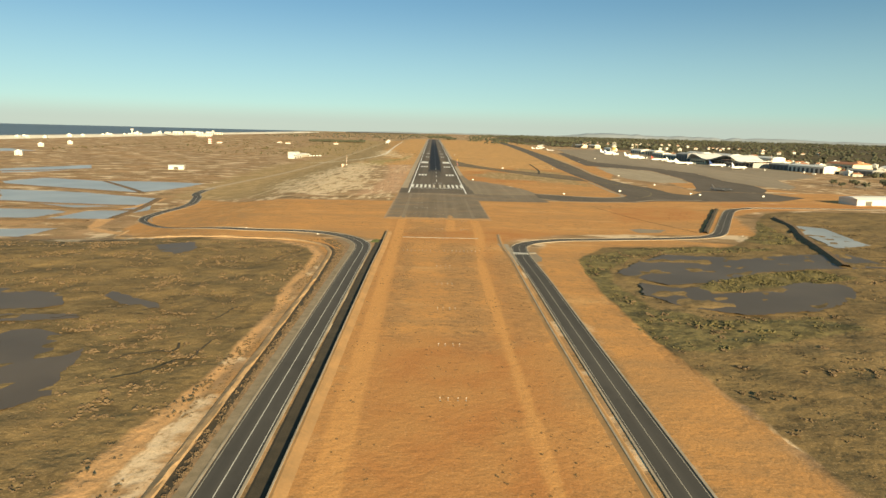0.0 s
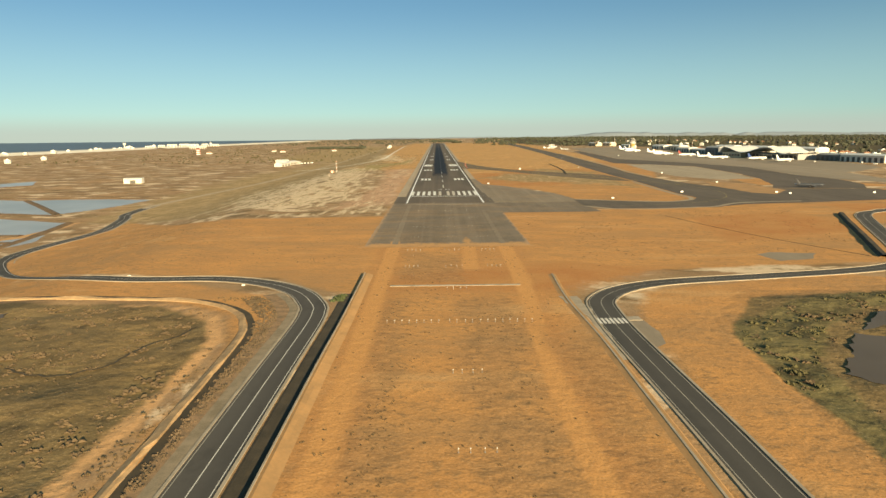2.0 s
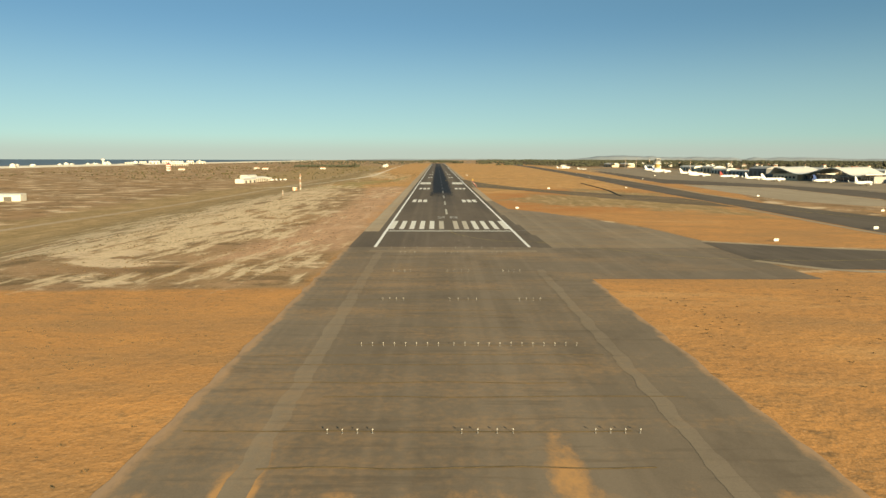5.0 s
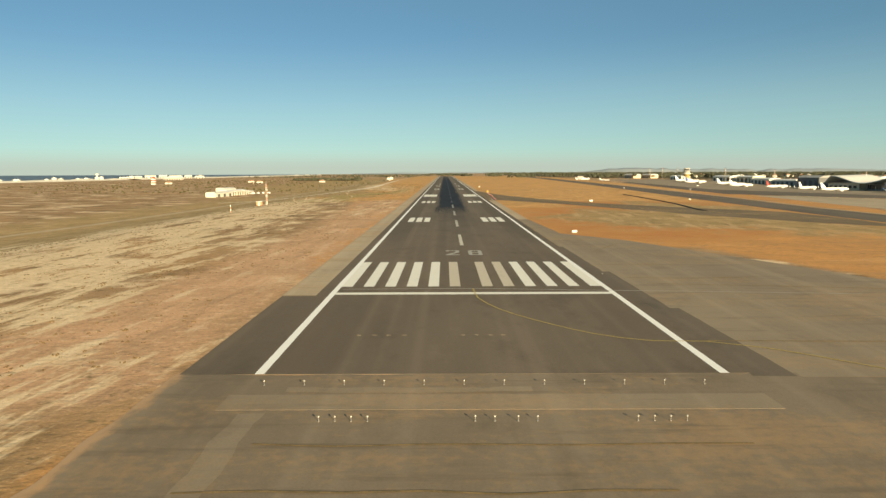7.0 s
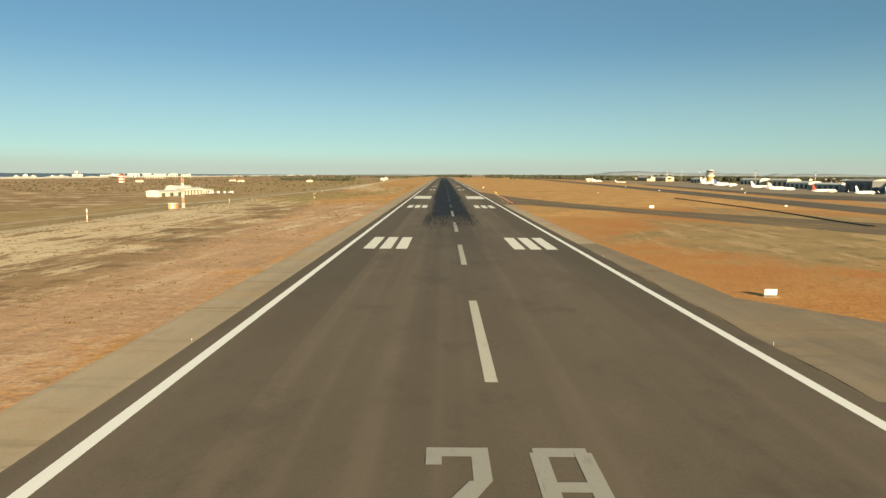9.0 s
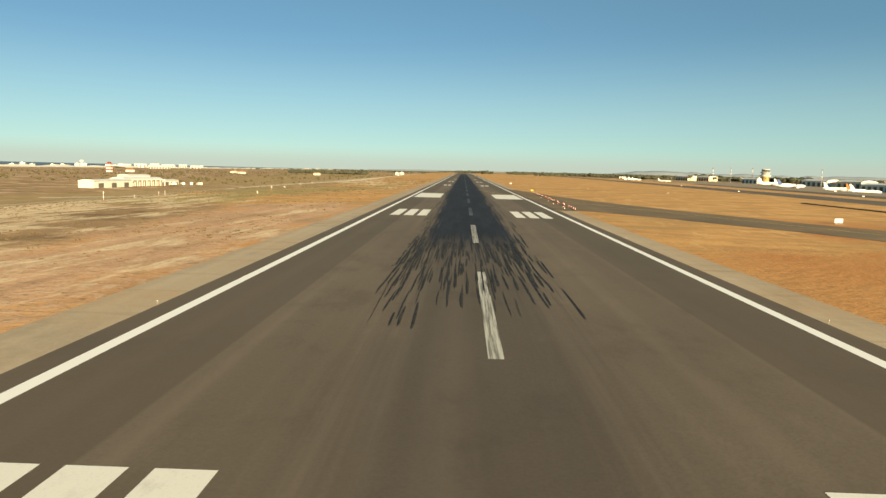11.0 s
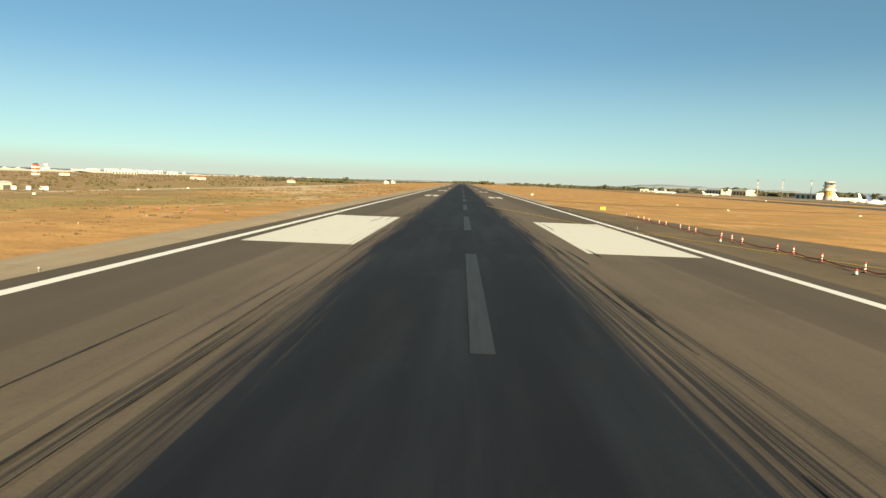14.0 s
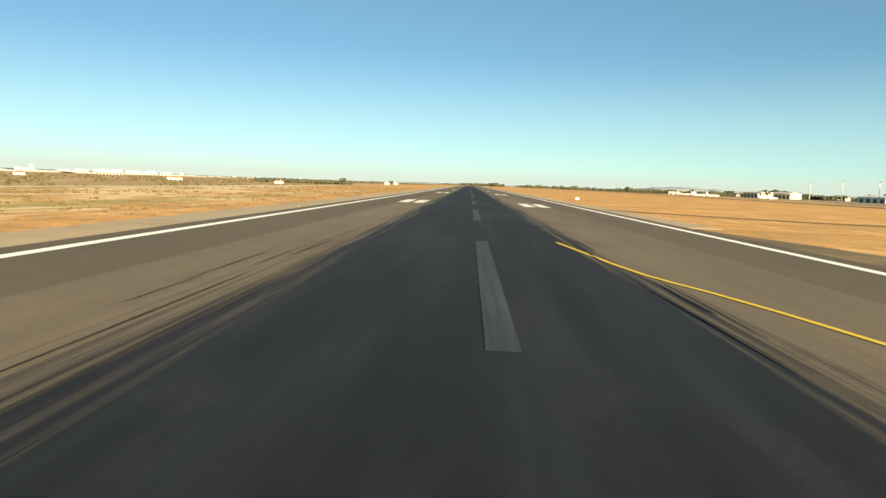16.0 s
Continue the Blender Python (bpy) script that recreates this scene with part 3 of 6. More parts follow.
def zone(polys, X, Y, soft):
    out = np.zeros(X.shape)
    for p in polys:
        out = np.maximum(out, np.clip(signed(p, X, Y) / soft * 0.5 + 0.5, 0, 1))
    return out


def make_ground():
    xs, ys = axis_lines(-190, 210, 3.4, 6200), axis_lines(-500, 520, 3.4, 6200)
    xs = np.array(sorted(set(xs[(xs < 212) | (xs > 650)]) | set(np.arange(214, 650, 6.0)) | set(np.arange(-56, -38, 1.1)) | set(np.arange(44, 58, 1.3))))
    ys = np.array(sorted(set(ys[(ys < 522) | (ys > 1260)]) | set(np.arange(526, 1260, 12.0))))
    X, Y = np.meshgrid(xs, ys)
    marsh = zone(MARSH, X, Y, 3.5)
    Z = land(X, Y) - 0.55 * marsh
    for j in range(0, X.shape[0]):
        for i in range(0, X.shape[1]):
            if marsh[j, i] > 0.4 and abs(X[j, i]) < 260:
                Z[j, i] += 0.6 * noise.noise(Vector((X[j, i] * 0.09, Y[j, i] * 0.09, 3))) + 0.36 * noise.noise(Vector((X[j, i] * 0.27, Y[j, i] * 0.3, 7)))
    h, w = X.shape
    verts = np.stack([X.ravel(), Y.ravel(), Z.ravel()], 1)
    idx = np.arange(h * w).reshape(h, w)
    faces = np.stack([idx[:-1, :-1].ravel(), idx[:-1, 1:].ravel(), idx[1:, 1:].ravel(), idx[1:, :-1].ravel()], 1)
    mesh = bpy.data.meshes.new("ground")
    mesh.from_pydata(verts.tolist(), [], faces.tolist())
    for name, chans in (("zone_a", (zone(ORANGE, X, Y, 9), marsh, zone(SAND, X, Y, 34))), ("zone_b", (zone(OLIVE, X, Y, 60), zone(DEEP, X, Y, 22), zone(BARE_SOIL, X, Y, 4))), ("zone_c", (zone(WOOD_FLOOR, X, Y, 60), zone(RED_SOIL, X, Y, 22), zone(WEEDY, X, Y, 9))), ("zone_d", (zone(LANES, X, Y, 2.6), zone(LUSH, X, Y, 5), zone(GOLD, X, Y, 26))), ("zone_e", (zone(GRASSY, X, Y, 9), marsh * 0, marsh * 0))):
        a = mesh.attributes.new(name, "FLOAT_COLOR", "POINT")
        a.data.foreach_set("color", np.stack([c.ravel() for c in chans] + [np.ones(h * w)], 1).astype(np.float32).ravel())
    mesh.polygons.foreach_set("use_smooth", [True] * len(mesh.polygons))
    mesh.materials.append(M_GROUND)
    return tagged(new("ground", mesh), "dry orange soil, scrub, salt marsh and pale sand round the airfield", "ground", kind="structure")


ground = make_ground()

# ---- water ----
PONDS = [
    [(-342, -27), (-295, -32), (-229, -55), (-200, -67), (-199, -111), (-230, -128), (-267, -110), (-294, -103)],
    [(-383, 41), (-373, 87), (-308, 66), (-249, 74), (-213, 60), (-218, 9), (-233, -29), (-304, -11), (-364, 14)],
    [(-477, 187), (-427, 283), (-395, 225), (-419, 152), (-443, 133)],
    [(-370, -132), (-254, -132), (-224, -149), (-232, -175), (-336, -186)],
    [(-215, -145), (-189, -111), (-184, -132), (-187, -176), (-220, -177)],
    [(-258, -227), (-195, -212), (-198, -244), (-251, -272)],
    [(-1010, 461), (-785, 696), (-696, 629), (-853, 404)],
]
for i, p in enumerate(PONDS):
    tagged(link("pond", flat(p, 0.04 + float(land(sum(c[0] for c in p) / len(p), sum(c[1] for c in p) / len(p))), 2.2, 5, i), M_POND), "shallow salt pond of still grey-blue water", "pond", kind="structure")
POOLS = [
    [(-150, -356), (-108, -363), (-102, -375), (-109, -379), (-150, -384)],
    [(-140, -386), (-94, -384), (-93, -388), (-140, -396)],
    [(-130, -401), (-97, -398), (-84, -406), (-80, -411), (-78, -426), (-73, -436), (-80, -442), (-130, -446)],
    [(-97, -365), (-96, -360), (-81, -370), (-79, -376), (-90, -371)],
    [(-115, -283), (-102, -274), (-97, -293), (-103, -304)],
    [(62, -318), (75, -300), (91, -283), (110, -283), (130, -284), (150, -274), (175, -270), (178, -300), (140, -303), (120, -312), (104, -322), (88, -330), (74, -338)],
    [(66, -335), (74, -341), (86, -338), (84, -348), (97, -345), (110, -340), (125, -330), (140, -330), (130, -350), (105, -368), (85, -372), (68, -362), (62, -350)],
    [(200, -180), (211, -189), (206, -228), (204, -244), (181, -255), (189, -212)],
]
for i, p in enumerate(POOLS):
    tagged(link("marsh_pool", flat(p, -0.42 + float(land(sum(c[0] for c in p) / len(p), sum(c[1] for c in p) / len(p))), 2.6, 1.5, 20 + i), M_POND if p[0][0] > 190 else M_MUD), "brown tidal pool lying in the salt marsh", "pool", kind="structure")
tagged(link("sea", flat([(-1500, 300), (-1400, 1500), (-1290, 2700), (-1150, 6190), (-6190, 6190), (-6190, -3000), (-2600, -1500)], -5.8), M_SEA), "dark blue open sea behind the beach", "sea", kind="structure")
M_BEACH = surface("beach_sand", (0.90, 0.83, 0.70), (0.78, 0.69, 0.55), 0.02, 0.95, local=False, fine=8)
tagged(link("beach", flat([(-1440, 420), (-1385, 1500), (-1280, 2700), (-1150, 5200), (-1000, 5200), (-1090, 2700), (-1160, 1500), (-1200, 500)], -5.6, 20, 40, 5), M_BEACH), "pale sand dunes along the shore", "beach", kind="structure")

def dune_ridge(points, high, seed):
    """A long uneven ridge of sand, higher and lower along its way."""
    line = spline(points, 14)
    bm = bmesh.new()
    prev = None
    for i, p in enumerate(line):
        h = high * max(0.12, 0.55 + 0.9 * noise.noise(Vector((i * 0.13, seed, 0))) + 0.4 * noise.noise(Vector((i * 0.7, seed, 4))))
        cur = [bm.verts.new((p.x + o, p.y, -6.2 + h * f)) for o, f in ((-34, 0), (-12, 0.8), (4, 1.0), (16, 0.75), (40, 0))]
        if prev:
            for j in range(4):
                bm.faces.new((prev[j + 1], prev[j], cur[j], cur[j + 1]))
        prev = cur
    bmesh.ops.recalc_face_normals(bm, faces=bm.faces[:])
    return bm


for n_, pts in enumerate(([(-1200, 560), (-1175, 1100), (-1150, 1600), (-1120, 2200)], [(-1110, 2250), (-1060, 3000), (-990, 3900), (-930, 4900)], [(-1240, 700), (-1200, 1500), (-1150, 2400)])):
    tagged(link("dune_ridge", dune_ridge(pts, 6.5, n_), M_BEACH), "long white sand dune along the shore", "dune", kind="structure")

# ---- runway and taxiways ----
RW_END = 2450
runway = tagged(link("runway", boxed(-24.4, 24.4, -42, RW_END, -0.2, 0.06), M_RUNWAY), "long grey asphalt runway with black tyre marks", "runway", kind="structure")
pad = tagged(link("stopway", flat([(-30.5, -190), (28.5, -190), (28.5, -42), (-30, -42)], 0.05, 0.3, 2.0, 3), M_PAD), "old pale asphalt stopway before the runway", "stopway", kind="structure")
for a, b, y0, y1 in ((-29.7, -24.4, -2, RW_END), (24.4, 28.6, 160, 333), (24.4, 28.6, 545, RW_END)):
    tagged(link("shoulder", boxed(a, b, y0, y1, -0.2, 0.045), M_SIDE), "pale worn shoulder strip beside the runway", "shoulder", kind="structure")

tagged(link("shoulder", boxed(-29.6, -24.4, -42, -2, -0.2, 0.05), M_RUNWAY), "old pale asphalt beside the threshold", "shoulder", kind="structure")


def mark(name, x0, x1, y0, y1, material=M_WHITE, z=0.075, label=""):
    bm = bmesh.new()
    n = max(1, int((y1 - y0) / 15))
    rows = [[bm.verts.new((x, y0 + (y1 - y0) * i / n, z)) for x in (x0, x1)] for i in range(n + 1)]
    for a, b in zip(rows, rows[1:]):
        bm.faces.new((a[0], a[1], b[1], b[0]))
    return part(name, bm, material, runway, label)


for i in range(6):
    a = 1.8 + 3.6 * i
    mark("threshold_stripe", a, a + 1.8, 6, 36, M_DULL_WHITE if a < 7 else M_WHITE)
    mark("threshold_stripe", -a - 1.8, -a, 6, 36, M_DULL_WHITE if a < 3 else M_WHITE)
mark("threshold_bar", -21.6, 21.6, -1.2, 0.6)
mark("edge_line", -22.5, -21.6, -42, RW_END - 20, M_EDGEWHITE)
mark("edge_line", 21.6, 22.5, -42, RW_END - 20, M_EDGEWHITE)
for k_ in range(39):
    y = 67.5 + 59.3 * k_
    mark("centreline_dash", -0.45, 0.45, y, y + (29.5 if k_ < 2 else 32.0), M_DASH if k_ > 1 else M_OLD_WHITE)
for y, n in ((148.5, 3), (300.5, 3), (600, 2), (750, 2), (900, 1)):
    for s in (-1, 1):
        for j in range(n):
            a = 10.2 + 3.1 * j
            mark("touchdown_bar", *sorted((s * a, s * (a + 2.2))), y, y + 23)
for s in (-1, 1):
    mark("aiming_point", *sorted((s * 10.4, s * 20.5)), 400, 446)

TAXIS = [
    ("taxiway", M_TAXI, 0.045, "dark asphalt taxiway curving round to the runway", [(76, -30), (114, -46), (128, -48), (144, -40), (151, -26), (149, 0), (151, 40), (155, 110), (156, 186), (163, 340), (178, 549), (200, 900), (232, 1600), (250, 2460), (284, 2460), (268, 1700), (226, 850), (208, 552), (196, 375), (182, 230), (181, 160), (186, 95), (191, 60), (225, 30), (285, 22), (300, -15), (262, -48), (200, -60), (162, -66), (142, -78), (125, -80), (104, -81), (88, -79), (75, -65)]),
    ("taxiway", M_OLD_TAXI, 0.035, "old brown asphalt taxiway closed by warning posts", [(24.4, 545), (24.4, 335), (33, 333), (46, 314), (66, 276), (84, 233), (102, 190), (128, 142), (152, 112), (154, 160), (152, 200), (117, 243), (80, 300), (60, 356), (47, 404), (38, 449), (32, 502)]),
    ("taxiway", M_TAXI, 0.035, "dark asphalt taxiway in front of the apron", [(222, 432), (254, 384), (288, 334), (276, 195), (262, 126), (240, 60), (226, 33), (286, 25), (306, 60), (318, 110), (314, 170), (332, 300), (318, 396), (292, 480), (262, 560), (300, 1000), (285, 1000), (240, 620)]),
    ("concrete_island", M_EDGE, 0.04, "pale concrete paving between two taxiways", [(228, 400), (252, 379), (285, 325), (273, 195), (258, 127), (226, 122), (207, 168), (212, 264)]),
    ("turn_pad", M_SHOULDER, 0.04, "pale old concrete paving beside the runway", [(24.4, -43), (75, -43), (78, -28), (73, 10), (62, 38), (45, 80), (31, 100), (28.6, 160), (24.4, 162)]),
    ("stopway_wing", M_WING, 0.035, "pale old asphalt beside the stopway", [(28, -92), (78, -92), (75, -43), (28, -43)]),
    ("apron", M_APRON, 0.03, "wide pale concrete apron for parked airliners", [(319, 112), (315, 170), (333, 300), (319, 397), (293, 482), (264, 562), (302, 1000), (340, 1300), (470, 1330), (530, 1000), (575, 800), (600, 560), (560, 420), (440, 300), (400, 205), (362, 112), (332, 70)]),
]
for name, m, z, label, p in TAXIS:
    bm = flat(p, z, 0.4, 10)
    if name == "apron":
        for no, cuts in (((1, 0, 0), range(320, 612, 8)), ((0, 1, 0), range(70, 1330, 16))):
            for c in cuts:
                bmesh.ops.bisect_plane(bm, geom=bm.verts[:] + bm.edges[:] + bm.faces[:], plane_co=tuple(n * c for n in no), plane_no=no)
        for v in bm.verts:
            v.co.z = 0.06 + float(land(v.co.x, v.co.y))
    tagged(link(name, bm, m), label, "taxiway" if name != "apron" else "apron", kind="structure")
for pts in ([(77, -28), (96, -38), (114, -45.5), (128, -47.5), (142, -39), (147, -25), (146.5, 0), (148, 40), (152, 110)], [(75, -66.5), (88, -80.5), (104, -82.5), (125, -79), (142, -75), (163, -58), (200, -52)], [(184, 160), (185, 231), (199, 375), (211, 552), (229, 850)]):
    tagged(link("taxiway_edge", ribbon(spline(pts, 4), -1.4, 1.4, 0.06), M_EDGE), "pale concrete edge strip along the taxiway", "edge strip", kind="structure")

tagged(link("shoulder", flat([(24.4, -43), (28.4, -43), (28.2, -12), (27.0, -12), (26.9, 22), (25.6, 22), (25.4, 64), (24.4, 64)], 0.052, 0.12, 3, 4), M_TAXI), "dark asphalt strip beside the threshold", "shoulder", kind="structure")
for x in (-14.5, -12.7, -11.0, -9.2, -2.3, -0.7, 0.9, 2.4):
    part("flush_light", boxed(x - 0.24, x + 0.24, -27.1, -26.9, 0.05, 0.08), M_SHOULDER, runway, "pale flush approach light")


def tyre_marks(seed):
    """Many single streaks of tyre rubber: thin tapered strips along the runway, broken up at the rim."""
    rnd = random.Random(seed)
    marks = []
    for _ in range(330):
        y = 192 + 56 * rnd.random() ** 0.6
        x = -0.9 + rnd.choice((-1, 1)) * (rnd.uniform(0.2, 7.2) if rnd.random() < 0.7 else rnd.uniform(5.0, 8.4))
        long = rnd.uniform(4, 16)
        if abs(x + 0.9) < 6.6:
            long = min(long, 246 - y)
        if long > 1.5:
            marks.append((x, y, long, rnd.uniform(0.03, 0.11)))
    for _ in range(70):
        marks.append((rnd.uniform(-9.5, -7.6), rnd.uniform(218, 300), rnd.uniform(0.9, 3.6), rnd.uniform(0.07, 0.19)))
    for _ in range(50):
        marks.append((rnd.choice((rnd.uniform(-10.2, -8.6), rnd.uniform(6.4, 8.2))), rnd.uniform(262, 520), rnd.uniform(6, 20), rnd.uniform(0.03, 0.08)))
    for _ in range(14):
        marks.append((rnd.choice((rnd.uniform(-13.4, -10.6), rnd.uniform(8.2, 11.5))), rnd.uniform(330, 520), rnd.uniform(6, 16), rnd.uniform(0.04, 0.08)))
    bm = bmesh.new()
    for n, (x, y, long, w) in enumerate(marks):
        lean, z = rnd.uniform(-0.016, 0.016), 0.077 + 0.0012 * (n % 23)
        rows = []
        for u, f in ((0.0, 0.25), (0.12, 0.8), (0.45, 1.0), (0.8, 0.75), (1.0, 0.15)):
            c = x + lean * long * u + rnd.uniform(-0.03, 0.03)
            f *= rnd.uniform(0.7, 1.2)
            rows.append([bm.verts.new((c + o * w * f, y + long * u, z)) for o in (-1, 1)])
        for p, q in zip(rows, rows[1:]):
            bm.faces.new((p[0], p[1], q[1], q[0]))
    return bm


k_ = Nodes("tyre_rubber_film")
M_FILM = k_.finish(k_.mix(k_.ramp(k_.noise(3.0, 5, k_.place((1.0, 0.3, 1)), 0.7), 0.40, 0.72), (0.024, 0.0240, 0.026), (0.070, 0.060, 0.050)), 0.85, spec=0.2)
tagged(link("tyre_marks", tyre_marks(41), M_FILM), "black streaks of tyre rubber on the runway", "tyre marks", kind="stuff")

# ---- roads ----
ROAD_L = spline([(-32.6, -520), (-32.4, -400), (-32.3, -320), (-32.3, -281), (-35, -268), (-40.5, -257), (-50.5, -247.5), (-66, -241), (-96, -239), (-131, -222), (-156, -193), (-168, -171), (-170, -146), (-168, -101), (-179, -54), (-188, -29), (-193, 23)])
TRACK = spline([(-191, 2), (-193, 23), (-184, 113), (-173, 247), (-165, 515), (-168, 1078), (-179, 2089)], 6)
ROAD_R = spline([(32, -520), (32.1, -400), (32.3, -340), (32.2, -286), (36, -266), (52, -253), (84, -246), (110, -240.5), (128, -234), (140, -223), (152, -200), (163.5, -176), (180, -142), (194, -116), (208, -104), (240, -95), (420, -88)])
for line, side in ((ROAD_L, M_ROADWHITE), (ROAD_R, M_ROADWORN)):
    road = tagged(link("road", ribbon(line, -3.05, 3.05, 0.05), M_ROAD), "two-lane grey asphalt perimeter road with white lines", "road", kind="structure")
    part("centre_line", ribbon(line, -0.07, 0.07, 0.07), side, road)
    part("edge_line", ribbon(line, -2.72, -2.60, 0.07), M_ROADWORN, road)
    part("edge_line", ribbon(line, 2.60, 2.72, 0.07), side, road)
    part("kerb", ribbon(line, -3.5, -3.1, 0.0, 0.15), M_KERB, road)
    part("kerb", ribbon(line, 3.1, 3.55, 0.0, 0.16), M_KERB, road)
M_TRACK = surface("track_gravel", (0.52, 0.395, 0.260), (0.40, 0.300, 0.190), 0.15, 0.95, local=False)
tagged(link("gravel_track", ribbon(TRACK, -2.5, 2.5, 0.06), M_TRACK), "pale gravel track leading across the dry flats", "track", kind="structure")
tagged(link("gravel_track", ribbon(spline([(-190, 440), (-142, 488), (-122, 500), (-110, 520), (-102, 569), (-97, 614), (-92, 720), (-96, 900), (-104, 1300), (-112, 1900)], 6), -1.7, 1.7, 0.06), M_BEACH), "pale sandy track along the field", "track", kind="structure")
# narrow path in a darker brown than the field
tagged(link("service_path", ribbon(spline([(26, 602), (34, 594), (46, 582), (60, 574), (84, 573), (112, 569), (190, 566)], 3), -1.8, 1.8, 0.06), surface("dark_path_soil", (0.235, 0.150, 0.075), (0.17, 0.112, 0.058), 0.2, 0.95, local=False)), "narrow dark path across the dry field", "path", kind="structure")
# ---- more paving marks ----
part("taxi_line", ribbon(spline([(31.5, 328.9), (27.8, 328.8), (25.3, 328.9), (23.8, 330.6), (23.6, 333.6), (25.2, 337.2), (27.4, 338.5), (29.4, 338.0)], 3), -0.14, 0.14, 0.085), M_YELLOW, runway, "faded taxi line looping at the exit")
part("taxi_line", ribbon(spline([(32.2, 326.7), (35.2, 328.4), (38.2, 330.3)], 2), -0.16, 0.16, 0.085), M_YELLOW, runway, "short faded taxi line")
NUMBER = {
    "2": (((0, 7.9), (3.2, 7.9), (3.2, 9), (0, 9)), ((2.3, 5.2), (3.2, 5.2), (3.2, 7.9), (2.3, 7.9)), ((0, 1.1), (1.2, 1.1), (3.2, 5.2), (2.1, 5.2)), ((0, 0), (3.2, 0), (3.2, 1.1), (0, 1.1)), ((0, 6.9), (0.8, 6.9), (0.8, 7.9), (0, 7.9))),
    "8": (((0.2, 7.9), (3.0, 7.9), (3.0, 9), (0.2, 9)), ((0, 0.6), (0.9, 0.6), (0.9, 8.4), (0, 8.4)), ((2.3, 0.6), (3.2, 0.6), (3.2, 8.4), (2.3, 8.4)), ((0.2, 4.1), (3.0, 4.1), (3.0, 5.1), (0.2, 5.1)), ((0.2, 0), (3.0, 0), (3.0, 1.1), (0.2, 1.1))),
}
for digit, x0 in (("2", -4.2), ("8", 1.1)):
    bm = bmesh.new()
    for i, stroke in enumerate(NUMBER[digit]):
        bm.faces.new([bm.verts.new((x0 + p, 47.5 + q, 0.075 + 0.004 * i)) for p, q in stroke])
    part("runway_number", bm, M_GREY_MARK, runway, "worn grey-white painted figure " + digit)
for pts in ([(0.2, 4), (0.6, -4), (3, -12), (7, -19), (13, -26.5), (19, -30), (30, -33), (60, -60), (100, -66), (150, -48), (178, 0), (180, 90), (186, 400), (205, 780), (255, 2400)],
            [(5.6, 516), (6.6, 507), (7.6, 499), (10, 490), (14, 468), (18, 446), (25, 424), (38, 386), (62, 320), (100, 228), (150, 150), (178, 60)]):
    part("taxi_line", ribbon(spline(pts, 3), *((-0.10, 0.10) if pts[0][1] < 100 else (-0.15, 0.15)), 0.085), M_YELLOW if pts[0][1] < 100 else M_YELLOWFRESH, runway, "yellow taxi guide line")
for n_, (x0, x1, y0, y1) in enumerate(((-21.0, -18.9, -186, -52), (18.2, 20.0, -186, -80), (-18.6, 3, -47.4, -46.0))):
    bm = flat([(x0, y0), (x1, y0), (x1, y1), (x0, y1)], 0.062 + 0.004 * n_, 0.3, 1.2, n_)
    part("worn_strip", bm, M_SHOULDER, pad, "pale worn paint strip")
part("concrete_strip", boxed(-23, 23, -51.5, -47.8, 0.0, 0.065), M_SHOULDER, pad, "pale concrete strip")
part("thin_line", ribbon(spline([(-21, 3.6), (0, 3.9), (14, 2.6), (24, 1.6), (34, 0.8), (60, -2)], 4), -0.14, 0.14, 0.081), M_GREY_MARK, runway, "worn thin white line")
M_WEED = surface("joint_weeds", (0.30, 0.205, 0.095), (0.16, 0.115, 0.055), 0.6, 0.95, local=False)
for pts in ([(26.6, 31), (36, 31.5), (44, 30)], [(28.2, 14.6), (40, 13.8), (52, 15)], [(30, 8), (46, 6), (70, 2)], [(31, 54), (41, 71)], [(25, -30), (60, -31)], [(-29.6, -1.8), (-24.5, -1.7)], [(-29.6, 40), (-24.5, 40.4)], [(-29.6, 92), (-24.5, 92.2)], [(-29.6, 301), (-24.5, 301)], [(-29.6, 352), (-24.5, 352)]):
    part("weedy_joint", ribbon(spline(pts, 2), -0.13, 0.13, 0.072), M_WEED, runway, "dry weeds growing along a paving joint")
rnd = random.Random(9)
y = -178.0
while y < -56:
    x0, x1 = rnd.uniform(-29, -8), rnd.uniform(6, 27)
    pts = [(x0 + (x1 - x0) * i / 6, y + rnd.uniform(-0.25, 0.25)) for i in range(7)]
    part("weedy_joint", ribbon(spline(pts, 3), -0.11, 0.11, 0.086), M_WEED, pad, "dry weeds growing along a paving joint")
    y += rnd.uniform(4.0, 9.5)
for x0, x1, y0, y1 in ((-28, -3, 330, 352), (8, 15, 39, 44)):
    bm = bmesh.new()
    bm.faces.new([bm.verts.new((x, y, 0.066)) for x, y in ((max(x0, -21), y0), (x1, y0), (x1, y1), (max(x0, -21), y1))] if x1 > -21 else [bm.verts.new((x, y, 0.066)) for x, y in ((x0, y0), (x1, y0), (x1, y1), (x0, y1))])
    part("asphalt_patch", bm, M_RUNWAY, runway)
tagged(link("concrete_beam", boxed(-17, 17, -253.2, -251.8, -0.1, 0.10, bevel=0.04), M_KERB), "pale concrete beam lying across the orange soil", "concrete beam", kind="structure")

